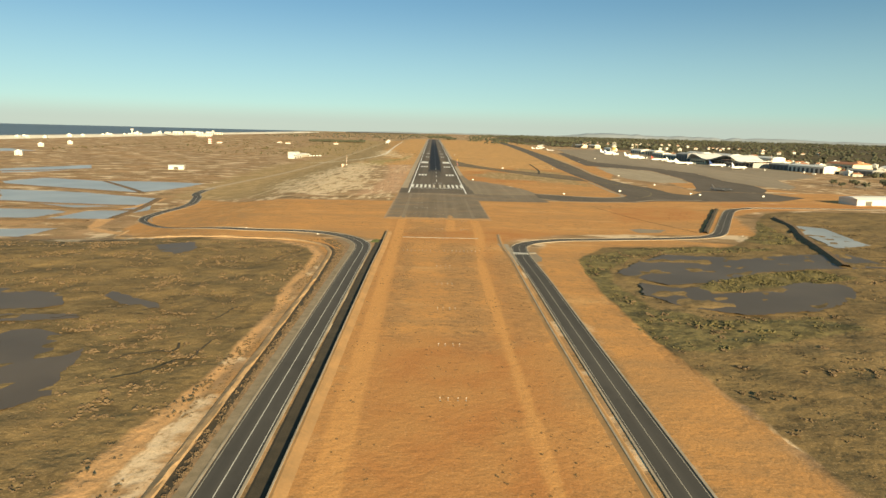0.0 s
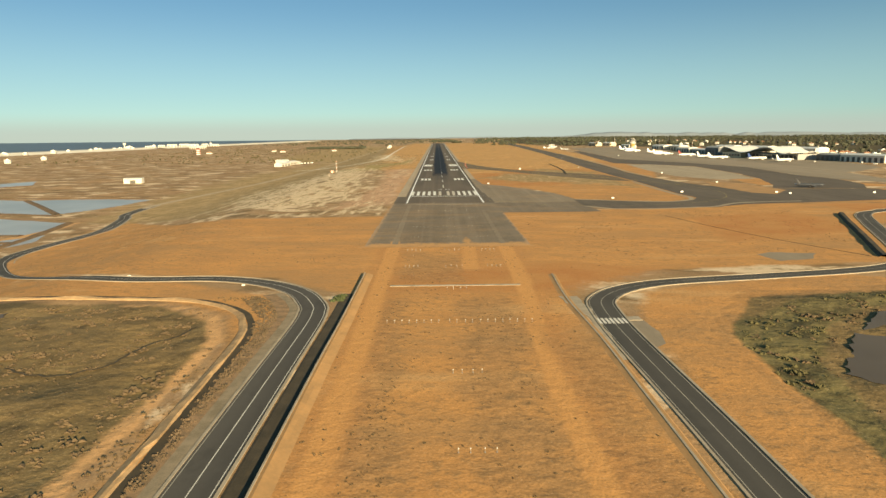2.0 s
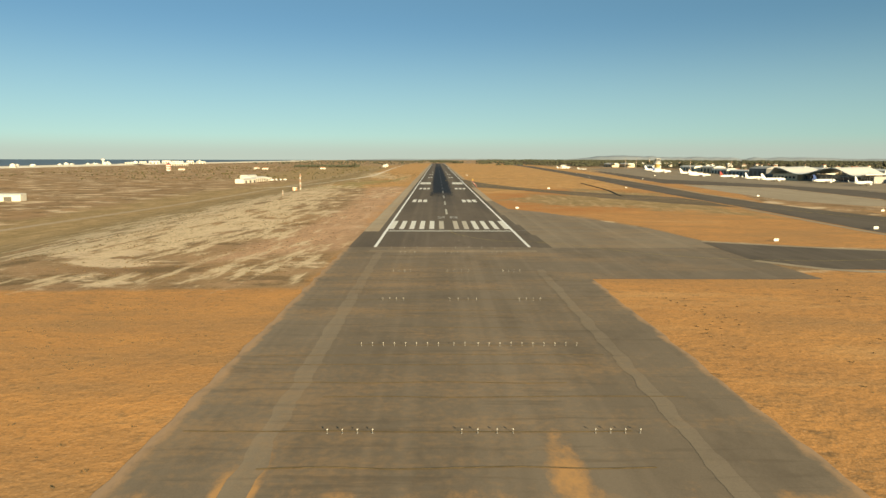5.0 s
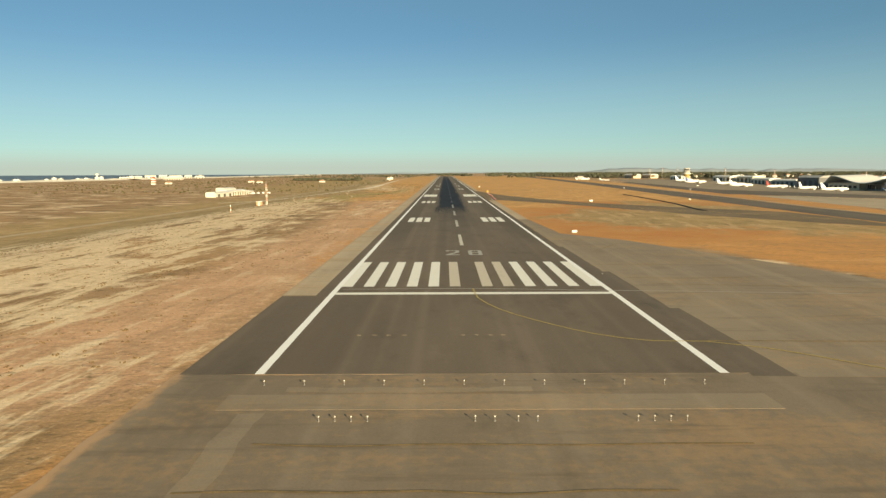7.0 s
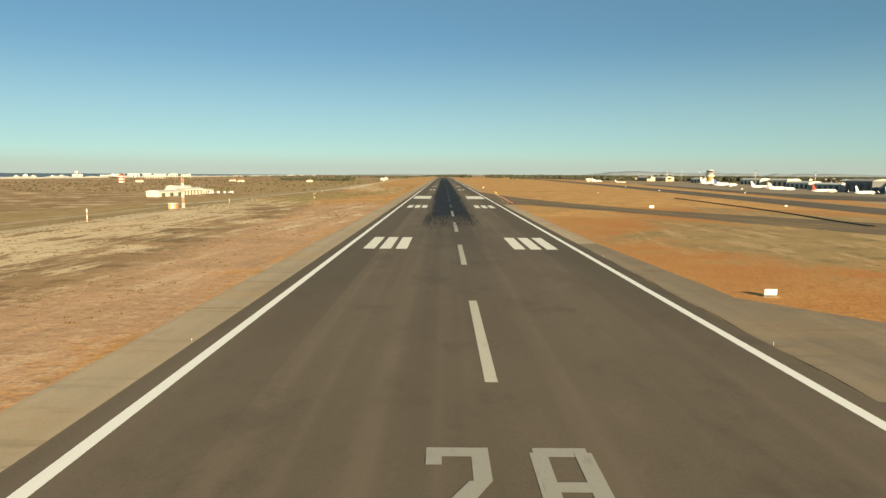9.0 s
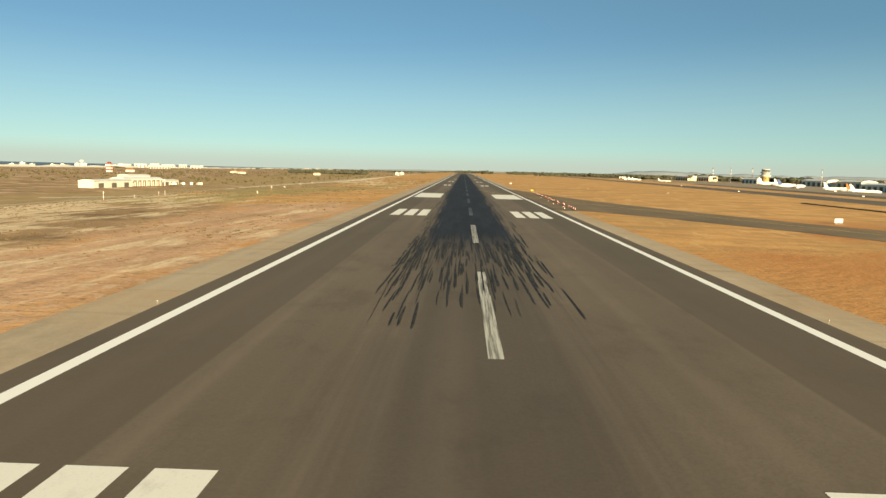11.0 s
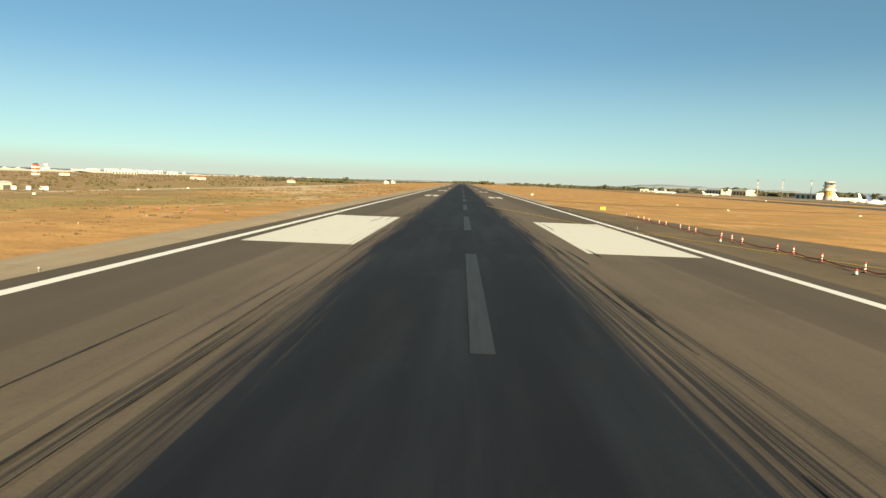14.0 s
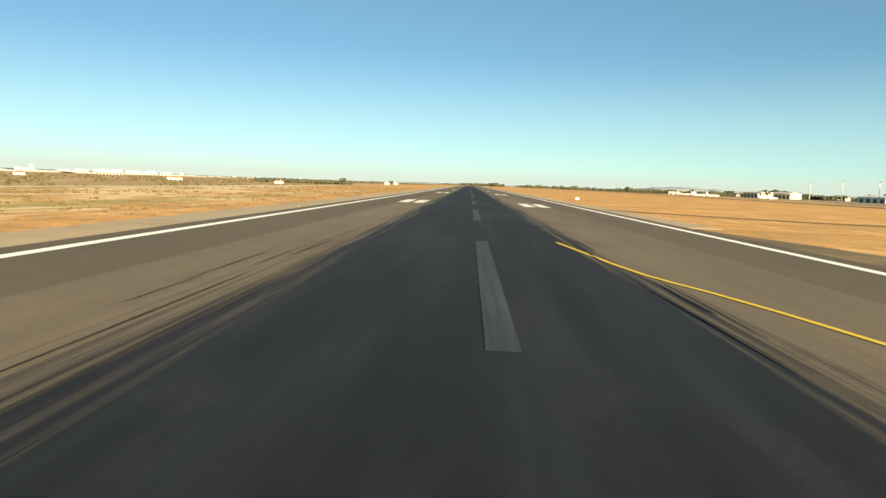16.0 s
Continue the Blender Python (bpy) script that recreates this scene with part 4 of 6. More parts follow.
# crossing, lay-by and stop lines on the road east of the approach
for i in range(7):
    x = 29.0 + i * 0.9
    tagged(link("crossing_stripe", boxed(x, x + 0.55, -289.5, -285.5, 0.055, 0.075), M_ROADWHITE), "white painted zebra crossing stripe on the road", "zebra stripe", "zebra crossing", "structure")
tagged(link("lay_by", flat([(35.0, -284), (38.4, -287), (39.2, -296), (38.0, -303), (35.1, -306)], 0.045, 0.2, 2), M_APRON), "asphalt lay-by beside the road", "lay-by", kind="structure")
tagged(link("pavement", boxed(35.6, 38.4, -287.5, -284.6, 0.0, 0.14, bevel=0.03), M_KERB), "raised concrete pavement at the crossing", "pavement", kind="structure")
tagged(link("footpath", flat([(24.5, -266), (29.2, -266), (29.6, -282), (29.0, -300), (28.2, -312), (27.2, -312), (27.6, -284)], 0.06, 0.3, 2), M_KERB), "pale concrete footpath along the bank", "footpath", kind="structure")

# ---- banks and ditches ----
M_BANK = surface("bank_soil", (0.50, 0.280, 0.115), (0.36, 0.215, 0.095), 0.12, 0.95, local=False, bump=0.6)
M_VERGE = surface("verge_soil", (0.40, 0.245, 0.128), (0.20, 0.138, 0.078), 0.5, 0.95, local=False, bump=0.7, fine=6)
M_DYKE = surface("dyke_soil", (0.215, 0.135, 0.070), (0.140, 0.092, 0.050), 0.2, 0.95, local=False, bump=0.6)
M_DRIFT = surface("blown_soil", (0.60, 0.330, 0.130), (0.46, 0.262, 0.110), 0.25, 0.95, local=False, bump=0.4)
for n_, (p, m_, r_) in enumerate((
        ([(-33, -192.5), (30, -192.5), (28.6, -189.4), (19, -189.8), (9, -188.6), (2, -189.6), (-10, -189.2), (-20, -188.6), (-31, -189.6)], M_DRIFT, 0.3),)):
    tagged(link("soil_drift", flat(p, 0.066 + 0.004 * n_, r_, 0.5, 30 + n_), m_), "orange soil blown over the old asphalt", "soil drift", kind="structure")
# one dark tone; for the uncarved ditches it includes their shade
M_BANKSIDE = surface("ditch_side", (0.085, 0.066, 0.042), (0.055, 0.045, 0.03), 0.3, 0.95, local=False, bump=0.6)
tagged(link("grass_island", flat([(206, 100), (226, 74), (227, 16), (206, -12), (197, 2), (195, 60)], 0.07, 1.0, 5, 2), M_BANK), "orange soil island between the taxiways", "soil island", kind="structure")


def profile(line, rows, ragged=0.0, seed=0):
    """A body swept along the line; rows are (offset, height)."""
    bm = bmesh.new()
    prev = None
    for i, p in enumerate(line):
        d = (line[min(i + 1, len(line) - 1)] - line[max(i - 1, 0)]).normalized()
        r = Vector((d.y, -d.x))
        cur = []
        for j, (o, h) in enumerate(rows):
            wob = ragged * noise.noise(Vector((i * 0.37, j * 2.1, seed))) if 0 < j < len(rows) - 1 else 0
            cur.append(bm.verts.new((*(p + r * (o + wob)), h + wob * 0.5 + float(land(p.x, p.y)))))
        if prev:
            for j in range(len(rows) - 1):
                bm.faces.new((prev[j], prev[j + 1], cur[j + 1], cur[j]))
        prev = cur
    bmesh.ops.recalc_face_normals(bm, faces=bm.faces[:])
    return bm


LINE_W = spline([(-24.6, -520), (-24.8, -400), (-24.8, -320), (-24.5, -285), (-24.6, -238)], 3)
bank = tagged(link("soil_bank", profile(LINE_W, [(-0.9, -0.2), (-0.5, 0.55), (0.1, 0.62), (0.9, 0.35), (2.0, -0.05)], 0.12), M_BANK), "steep orange soil bank above the road", "bank", kind="structure")
part("coping", profile(LINE_W, [(-0.62, 0.45), (-0.62, 0.72), (-0.36, 0.72), (-0.36, 0.45)]), M_KERB, bank, "narrow concrete coping")
# dark strip for the ditch: growth, water and shade in one colour
part("ditch_bed", profile(LINE_W[:int(len(LINE_W) * 0.93)], [(-3.7, 0.01), (-3.3, 0.10), (-2.4, 0.09), (-1.3, 0.09), (-0.7, 0.03)], 0.14, 8), M_BANKSIDE, bank, "dark damp drainage ditch with its shade in the colour")
LINE_E = spline([(27.4, -520), (26.6, -400), (27.0, -330), (27.2, -300), (26.6, -268), (27.8, -240)], 3)
bank = tagged(link("soil_bank", profile(LINE_E, [(-2.0, -0.05), (-1.0, 0.06), (-0.4, 0.16), (0.3, 0.15), (0.9, -0.2)], 0.05, 5), M_BANK), "low orange soil bank beside the road", "bank", kind="structure")
part("coping", profile(LINE_E, [(-0.55, 0.10), (-0.5, 0.20), (-0.18, 0.20), (-0.14, 0.10)]), M_KERB, bank, "weathered concrete coping")
LINE_D = spline([(-40.6, -520), (-40.8, -452), (-41.0, -418), (-41.4, -360), (-42.0, -330), (-43.4, -296), (-45.6, -286), (-49.6, -277), (-58, -269), (-68, -265), (-90, -262), (-113, -260), (-132, -256.5), (-151, -243), (-156, -218)], 3)
M_WALLSOIL = surface("dyke_wall_soil", (0.54, 0.350, 0.180), (0.36, 0.235, 0.122), 0.6, 0.95, local=False, bump=0.5)
dyke = tagged(link("dyke", profile(LINE_D, [(-1.5, -0.5), (-1.0, 0.14), (-0.25, 0.36), (0.35, 0.35), (0.62, -0.05)], 0.75, 9), M_WALLSOIL), "pale worn earth dyke between road and salt marsh", "dyke", kind="structure")
# flat dark ribbon: the drain with the shrubs' shadow put into its colour
part("drain", ribbon([p + Vector((noise.noise(Vector((i * 0.6, 2, 0))) * 0.5, 0)) for i, p in enumerate(LINE_D)], 0.6, 2.1, 0.055), M_BANKSIDE, dyke, "drain at the foot of the dyke, its shadow painted dark")
VERGE_L = spline([(-32.6, -520), (-32.4, -400), (-32.3, -320), (-32.3, -281), (-35, -268), (-40.5, -257)], 3)
M_GRASS = surface("dry_grass", (0.350, 0.272, 0.180), (0.225, 0.178, 0.112), 0.4, 0.95, local=False, bump=0.6)
part("shrub_soil", ribbon(VERGE_L, -8.5, -5.3, 0.04), M_VERGE, dyke, "brown soil under the verge shrubs")
part("grass_strip", ribbon(VERGE_L, -5.4, -3.55, 0.045), M_GRASS, dyke, "dull green-grey grass strip beside the kerb")
for a, b in (((-294, -103), (-199, -114)), ((-383, 23), (-224, -36)), ((-376, -132), (-190, -135)), ((-202, -67), (-186, -174)), ((-387, 90), (-208, 70)), ((-370, -188), (-193, -186)), ((-303, 63), (-231, -27)), ((-482, 129), (-392, 219))):
    tagged(link("dyke", profile(spline([a, ((a[0] + b[0]) / 2 + 3, (a[1] + b[1]) / 2 - 3), b], 6), [(-2.6, 0.0), (-1.0, 0.55), (1.0, 0.55), (2.6, 0.0)], 0.5, a[0]), M_DYKE), "brown earth dyke between the salt ponds", "dyke", kind="structure")
LINE_C = spline([(206, -150), (196, -190), (183, -222), (170, -262), (157, -300)], 4)
tagged(link("dyke", profile(LINE_C, [(-2.6, -0.6), (-1.1, 0.55), (0.8, 0.6), (2.8, -0.6)], 0.5, 4), M_DYKE), "dark overgrown dyke across the marsh", "dyke", kind="structure")
LINE_T = spline([(119, 212), (121, 232), (127, 270), (131, 310), (136, 380), (139, 430)], 5)
tagged(link("drain", profile(LINE_T, [(-1.2, 0.0), (-0.6, 0.35), (0.3, 0.35), (1.2, 0.0)], 0.2, 6), M_BANKSIDE), "dark grassed drain beside the taxiway", "drain", kind="structure")

for n_, pts in enumerate(([(-100, -387), (-93.6, -385), (-88, -382.6), (-82.3, -379.9), (-77.6, -376)], [(-71.5, -416), (-66.2, -412), (-60, -410), (-60.9, -405)], [(-66, -427), (-60, -421.4), (-57.7, -416.4), (-55, -415.6), (-54.4, -403)], [(-60.8, -387.6), (-58.6, -384.2), (-57.7, -374.8)], [(-80, -311), (-71, -315), (-63, -311), (-60.5, -299), (-57, -294), (-55, -287)])):
    line = [p + Vector((noise.noise(Vector((i * 0.5, n_, 0))), noise.noise(Vector((i * 0.5, n_, 9))))) * 1.2 for i, p in enumerate(spline(pts, 1.2))]
    tagged(link("creek", ribbon(line, -0.24, 0.24, -0.36), M_BANKSIDE), "narrow dark muddy creek cut into the marsh", "creek", kind="structure")
for x, y, turn in ((-92.4, -236.0, 5), (-56.0, -249.9, 20), (150, -228, 60)):
    m_ = thing("road_marker", "low white concrete marker block beside the road", "road marker", "road markers", (x, y, 0), turn)
    part("block", boxed(-0.42, 0.42, -0.18, 0.18, -0.1, 0.34, bevel=0.06), M_ROADWHITE, m_)
    part("footing", boxed(-0.5, 0.5, -0.26, 0.26, -0.1, 0.06, bevel=0.02), M_KERB, m_)

for pts, w, h in (([(186, -112), (180, -124), (168, -149), (153, -181), (140, -208), (134, -221)], 1.7, 0.8), ([(103, -112), (107, -136), (112, -160), (119, -185), (131, -219)], 0.22, 0.08)):
    tagged(link("ditch_hedge", profile(spline(pts, 3), [(-w, -0.05), (-w * 0.5, h), (w * 0.4, h * 1.1), (w, -0.05)], w * 0.2, w), M_BANKSIDE), "dark overgrown ditch edge beside the road", "ditch", kind="structure")
tagged(link("gravel_pad", flat([(98, -214), (103, -210), (117, -213), (111, -222), (99, -225)], 0.03, 0.6, 2, 8), M_APRON), "small worn grey gravel pad in the soil", "gravel pad", kind="structure")

# ---- plants ----
M_SHRUB = surface("shrub_leaves", (0.100, 0.070, 0.040), (0.145, 0.100, 0.056), 0.02, 0.95, local=False, fine=40)
M_DRY = surface("dry_tufts", (0.145, 0.098, 0.048), (0.100, 0.070, 0.036), 0.02, 0.95, local=False, fine=40)
M_LEAF = surface("tree_leaves", (0.060, 0.064, 0.040), (0.088, 0.088, 0.056), 0.05, 0.9, local=False, fine=30)
M_BARK = surface("bark", (0.14, 0.10, 0.07), (0.08, 0.06, 0.045), 2.0, 0.95)


def tufts(name, spots, material, label, seed):
    """Low plants: each a few splayed, uneven leaves standing in the soil."""
    rnd = random.Random(seed)
    verts, faces = [], []
    for x, y, z, r, h in spots:
        z += float(land(x, y))
        for i in range(5):
            a = rnd.uniform(0, 2 * math.pi)
            c, s = math.cos(a), math.sin(a)
            d = rnd.uniform(0.3, 1.0) * r
            k = len(verts)
            w = r * rnd.uniform(0.35, 0.6)
            t = h * rnd.uniform(0.6, 1.1)
            px, py = x + c * d * 0.5, y + s * d * 0.5
            verts += [(px - s * w, py + c * w, z - 0.1), (px + s * w, py - c * w, z - 0.1), (px + c * d * 0.6 + s * w * 0.4, py + s * d * 0.6 - c * w * 0.4, z + t), (px + c * d * 0.6 - s * w * 0.5, py + s * d * 0.6 + c * w * 0.5, z + t * 0.85), (px + c * d * 1.3, py + s * d * 1.3, z - 0.1)]
            faces += [(k, k + 1, k + 2, k + 3), (k + 1, k + 4, k + 2), (k + 4, k, k + 3), (k + 4, k + 3, k + 2)]
    mesh = bpy.data.meshes.new(name)
    mesh.from_pydata(verts, [], faces)
    mesh.materials.append(material)
    return tagged(new(name, mesh), label, "plants", kind="stuff")


def scatter(n, polys, size, seed, avoid=(), clump=0.5):
    rnd = random.Random(seed)
    out = []
    for poly in polys:
        xs, ys = [p[0] for p in poly], [p[1] for p in poly]
        for _ in range(n):
            x, y = rnd.uniform(max(min(xs), -200), min(max(xs), 230)), rnd.uniform(min(ys), max(ys))
            if noise.noise(Vector((x * 0.045, y * 0.045, seed))) + rnd.uniform(-0.3, 0.3) < clump - 0.5:
                continue
            P, Q = np.array([x]), np.array([y])
            if signed(poly, P, Q)[0] < 0.5 or any(signed(a, P, Q)[0] > -1.0 for a in avoid):
                continue
            r = rnd.uniform(*size)
            out.append((x, y, r))
    return out


random.seed(4)
spots = [(x, y, -0.5, r, r * 0.24) for x, y, r in scatter(9000, MARSH, (0.12, 0.42), 11, POOLS, 0.42)]
spots += [(x, y, -0.55, r, r * 0.30) for x, y, r in scatter(5200, MARSH, (0.35, 1.15), 31, POOLS, 0.5)]
tufts("marsh_shrubs", spots, M_SHRUB, "low olive-brown shrubs growing all over the salt marsh", 1)
BARE = [[(-23, -470), (25, -470), (25, -190), (-23, -190)], [(-150, -225), (-30, -235), (-32, -110), (-150, -115)], [(34, -235), (165, -200), (170, -90), (34, -98)]]
spots = [(x, y, 0, r, r * 0.5) for x, y, r in scatter(2400, BARE, (0.10, 0.32), 12, (), 0.62)]
spots += [(x, y, 0, r, r * 0.55) for x, y, r in scatter(500, WEEDY[:2], (0.08, 0.24), 32, (), 0.5)]
tufts("dry_tufts", spots, M_DRY, "scattered dry weed tufts on the orange soil", 2)
VERGE = [[(-60, -262), (-48, -262), (-45, -272), (-52, -272)], [(-24, -262), (-28, -262), (-34, -248), (-27, -246)]]
spots = [(x, y, 0.1, r, r * 0.5) for x, y, r in scatter(180, VERGE, (0.12, 0.38), 13, (), 0.4)]
FRINGE = [[(-48, -480), (-42, -480), (-42.4, -330), (-44.6, -298), (-48, -298), (-46.8, -330)]]
spots += [(x, y, 0.0, r, r * 0.4) for x, y, r in scatter(1500, FRINGE, (0.1, 0.34), 17, (), 0.6)]
M_REDSHRUB = surface("red_brown_shrubs", (0.150, 0.105, 0.064), (0.088, 0.064, 0.038), 0.1, 0.95, local=False, fine=20)
BAND = [[(-40.0, -500), (-37.6, -500), (-37.6, -300), (-39.4, -280), (-44.5, -266), (-49, -262), (-52, -266), (-45, -279), (-41.8, -300), (-40.4, -340)]]
tufts("shrub_band", [(x, y, 0.0, r, r * 0.75) for x, y, r in scatter(9000, BAND, (0.16, 0.5), 23, (), 0.1)], M_REDSHRUB, "dense reddish-brown shrubs along the road verge", 5)
M_GREEN = surface("green_shrub_leaves", (0.085, 0.098, 0.040), (0.055, 0.068, 0.028), 0.3, 0.9, local=False)
M_OLIVE = surface("olive_shrub_leaves", (0.125, 0.108, 0.046), (0.075, 0.066, 0.030), 0.3, 0.9, local=False)
tufts("green_shrubs", [(x, y, 0.0, r, r * 0.9) for x, y, r in scatter(90, [[(-30.4, -269), (-27, -269), (-26.6, -262), (-29.8, -262)]], (0.3, 0.7), 24, (), 0.1)], M_GREEN, "green shrubs at the end of the ditch", 6)
tufts("lush_shrubs", [(x, y, -0.5, r, r * 0.6) for x, y, r in scatter(2600, LUSH, (0.2, 0.8), 33, POOLS, 0.35)], M_OLIVE, "olive-green shrubs round the marsh pools", 8)
spots += [(x, y, 0.0, r, r * 0.45) for x, y, r in scatter(1500, BARE_SOIL[:1], (0.12, 0.5), 34, (), 0.62)]
tufts("verge_shrubs", spots, M_DRY, "brown dry shrubs on the verge below the road", 3)
FIELD2 = [[(-125, 420), (-31, 420), (-31, 620), (-88, 620)], [(-88, 640), (-31, 640), (-31, 900), (-88, 900)]]
tufts("field_weeds", [(x, y, 0, r, r * 0.5) for x, y, r in scatter(1800, FIELD2, (0.15, 0.6), 37, (), 0.5)], M_DRY, "dry brown weeds along the runway strip", 9)
FIELD = [[(-130, -95), (-36, -90), (-34, 420), (-130, 420)]]
spots = [(x, y, 0, r, r * 0.45) for x, y, r in scatter(9000, FIELD, (0.12, 0.42), 14, (), 0.55)]
tufts("field_tufts", spots, M_DRY, "dry weeds between pale sand patches of the field", 4)


def clump(bm, c, r, rnd, flatness=0.8):
    """One uneven leaf clump: a rough many-sided lump with knocked-in corners."""
    ring = []
    for lat in (-0.9, -0.2, 0.5):
        row = []
        n = 6
        for i in range(n):
            a = 2 * math.pi * (i + lat) / n
            q = r * math.cos(lat * 1.1) * rnd.uniform(0.7, 1.25)
            row.append(bm.verts.new((c[0] + q * math.cos(a), c[1] + q * math.sin(a), c[2] + r * flatness * lat * rnd.uniform(0.8, 1.2))))
        ring.append(row)
    top = bm.verts.new((c[0] + rnd.uniform(-.3, .3) * r, c[1] + rnd.uniform(-.3, .3) * r, c[2] + r * flatness * rnd.uniform(0.8, 1.15)))
    for a, b in zip(ring, ring[1:]):
        for i in range(6):
            bm.faces.new((a[i], a[(i + 1) % 6], b[(i + 1) % 6], b[i]))
    for i in range(6):
        bm.faces.new((ring[-1][i], ring[-1][(i + 1) % 6], top))


def make_tree(height, spread, seed):
    rnd = random.Random(seed)
    t = thing("tree", "dark green broad pine tree standing on dry ground", "tree", "trees round the airfield")
    bm = bmesh.new()
    tube(bm, (0, 0, -0.2), (0.1, 0, height * 0.5), height * 0.035, height * 0.02, 7)
    for i in range(5):
        a = i * 1.3 + rnd.random()
        tube(bm, (0.05, 0, height * (0.34 + 0.03 * i)), (math.cos(a) * spread * 0.35, math.sin(a) * spread * 0.35, height * (0.6 + 0.04 * i)), height * 0.015, height * 0.006, 5)
    part("trunk", bm, M_BARK, t)
    bm = bmesh.new()
    for i in range(26):
        a, d = rnd.uniform(0, 6.28), math.sqrt(rnd.random()) * spread * 0.45
        z = height * (0.55 + 0.42 * rnd.random() * (1 - (d / spread) ** 2))
        clump(bm, (math.cos(a) * d, math.sin(a) * d, z), spread * rnd.uniform(0.10, 0.18), rnd, 0.7)
    part("crown", bm, M_LEAF, t)
    return t


def far_wood(name, spots, label, seed, material=None):
    rnd = random.Random(seed)
    bm = bmesh.new()
    for x, y, h in spots:
        for i in range(3):
            clump(bm, (x + rnd.uniform(-1, 1) * h * 0.5, y + rnd.uniform(-1, 1) * h * 0.5, float(land(x, y)) + h * rnd.uniform(0.4, 0.75)), h * rnd.uniform(0.35, 0.6), rnd, 0.8)
    ob = link(name, bm, material or M_LEAF)
    return tagged(ob, label, "woods", kind="stuff")


rnd = random.Random(5)
spots = []
for _ in range(8200):
    y = rnd.uniform(-300, 5400)
    x = rnd.uniform(600 + max(0, 900 - y) * 0.1, 3800)
    if noise.noise(Vector((x * 0.004, y * 0.004, 1))) > -0.35:
        spots.append((x, y, rnd.uniform(4, 9)))
for _ in range(1500):
    y = rnd.uniform(1750, 5200)
    x = rnd.uniform(110 + (y - 1750) * 0.06, 900)
    lump = noise.noise(Vector((x * 0.006, y * 0.006, 8)))
    if lump > 0.0:
        spots.append((x, y, rnd.uniform(3, 7) + 8 * lump))
for x, y, wide, n, tall in ((395, 1640, 26, 16, 8), (430, 1660, 30, 18, 8), (530, 1640, 22, 30, 13), (556, 1650, 14, 16, 12), (600, 1640, 26, 14, 8), (705, 1630, 34, 34, 11), (752, 1640, 24, 22, 11), (72, 2500, 14, 14, 11), (90, 2520, 10, 6, 9)):
    for _ in range(n):
        spots.append((x + rnd.gauss(0, wide * 0.5), y + rnd.uniform(-20, 20), tall * rnd.uniform(0.6, 1.05)))
far_wood("far_woods", spots, "dark green pine woods behind the terminal and town", 6)
spots = []
for _ in range(420):
    spots.append((rnd.uniform(-430, -245), rnd.uniform(1770, 1850), rnd.uniform(4, 8)))
for _ in range(160):
    spots.append((rnd.uniform(-30, 90), rnd.uniform(2900, 3200), rnd.uniform(5, 9)))
for _ in range(700):
    spots.append((rnd.uniform(-900, 100), rnd.uniform(2600, 4800), rnd.uniform(3, 6)))
scrub = [(rnd.uniform(-760, -150), rnd.uniform(680, 1900), rnd.uniform(0.9, 2.4)) for _ in range(1500)]
far_wood("scrub_bushes", [(x, y, h) for x, y, h in scrub if noise.noise(Vector((x * 0.012, y * 0.006, 4))) > -0.1], "low olive-brown bushes on the flats beyond the track", 17, M_OLIVE)
far_wood("far_bushes", spots, "dark low bushes beyond the end of the runway", 7)

base_tree = make_tree(11, 11, 1)
base_tree.matrix_basis = pose(-192, 2075, 0)
for x, y, s in ((-252, 1776, 1.2), (24, 3000, 1.0), (52, 3010, 0.9), (330, 1660, 0.7), (360, 1680, 0.8), (400, 1640, 0.7), (430, 1600, 0.9), (452, 1500, 1.0), (420, 1560, 0.9), (520, 1320, 1.1), (560, 1260, 1.0), (600, 1200, 0.9), (280, 1700, 0.6), (470, 1420, 0.8), (640, 1100, 1.1), (470, 230, 0.8), (486, 214, 0.9), (500, 240, 0.8), (512, 196, 1.0), (528, 226, 0.9), (545, 250, 0.8), (456, 190, 0.7), (474, 176, 0.9), (536, 190, 1.0)):
    copy_thing(base_tree, pose(x, y, 0)).matrix_basis = pose(x, y, 0, 0, 0, x * 7) @ Matrix.Scale(s, 4)

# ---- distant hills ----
# the blue-grey base colour carries the haze over the far hills
k_ = Nodes("hazed_hill")
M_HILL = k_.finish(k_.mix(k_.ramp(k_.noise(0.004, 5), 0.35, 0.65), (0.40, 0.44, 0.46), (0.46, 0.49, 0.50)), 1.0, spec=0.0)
for name, a0, a1, dist, top in (("hills", 10, 38, 6050, 62), ("hills", 24, 60, 5800, 30), ("hills", -8, 12, 6000, 14)):
    bm = bmesh.new()
    rows = []
    for i in range(80):
        a = radians(a0 + (a1 - a0) * i / 79)
        env = math.sin(math.pi * i / 79) ** 0.5
        h = top * env * (0.55 + 0.45 * noise.noise(Vector((i * 0.09, dist * 0.01, 0))) + 0.2 * noise.noise(Vector((i * 0.4, 5, 0))))
        rows.append([bm.verts.new((math.sin(a) * (dist + o), math.cos(a) * (dist + o), z)) for o, z in ((-500, -1), (-200, max(1, h * 0.6)), (0, max(2, h)), (100, -1))])
    for p, q in zip(rows, rows[1:]):
        for j in range(3):
            bm.faces.new((p[j], p[j + 1], q[j + 1], q[j]))
    tagged(link(name, bm, M_HILL, smooth=True), "low hills on the horizon, tinted blue-grey for haze", "hills", kind="structure")

# ---- approach lights ----
M_LAMPBODY = surface("lamp_enamel", (0.78, 0.74, 0.62), (0.66, 0.62, 0.52), 6, 0.5)
M_POST = surface("galvanised_steel", (0.36, 0.35, 0.32), (0.28, 0.27, 0.25), 5, 0.5, 0.3)
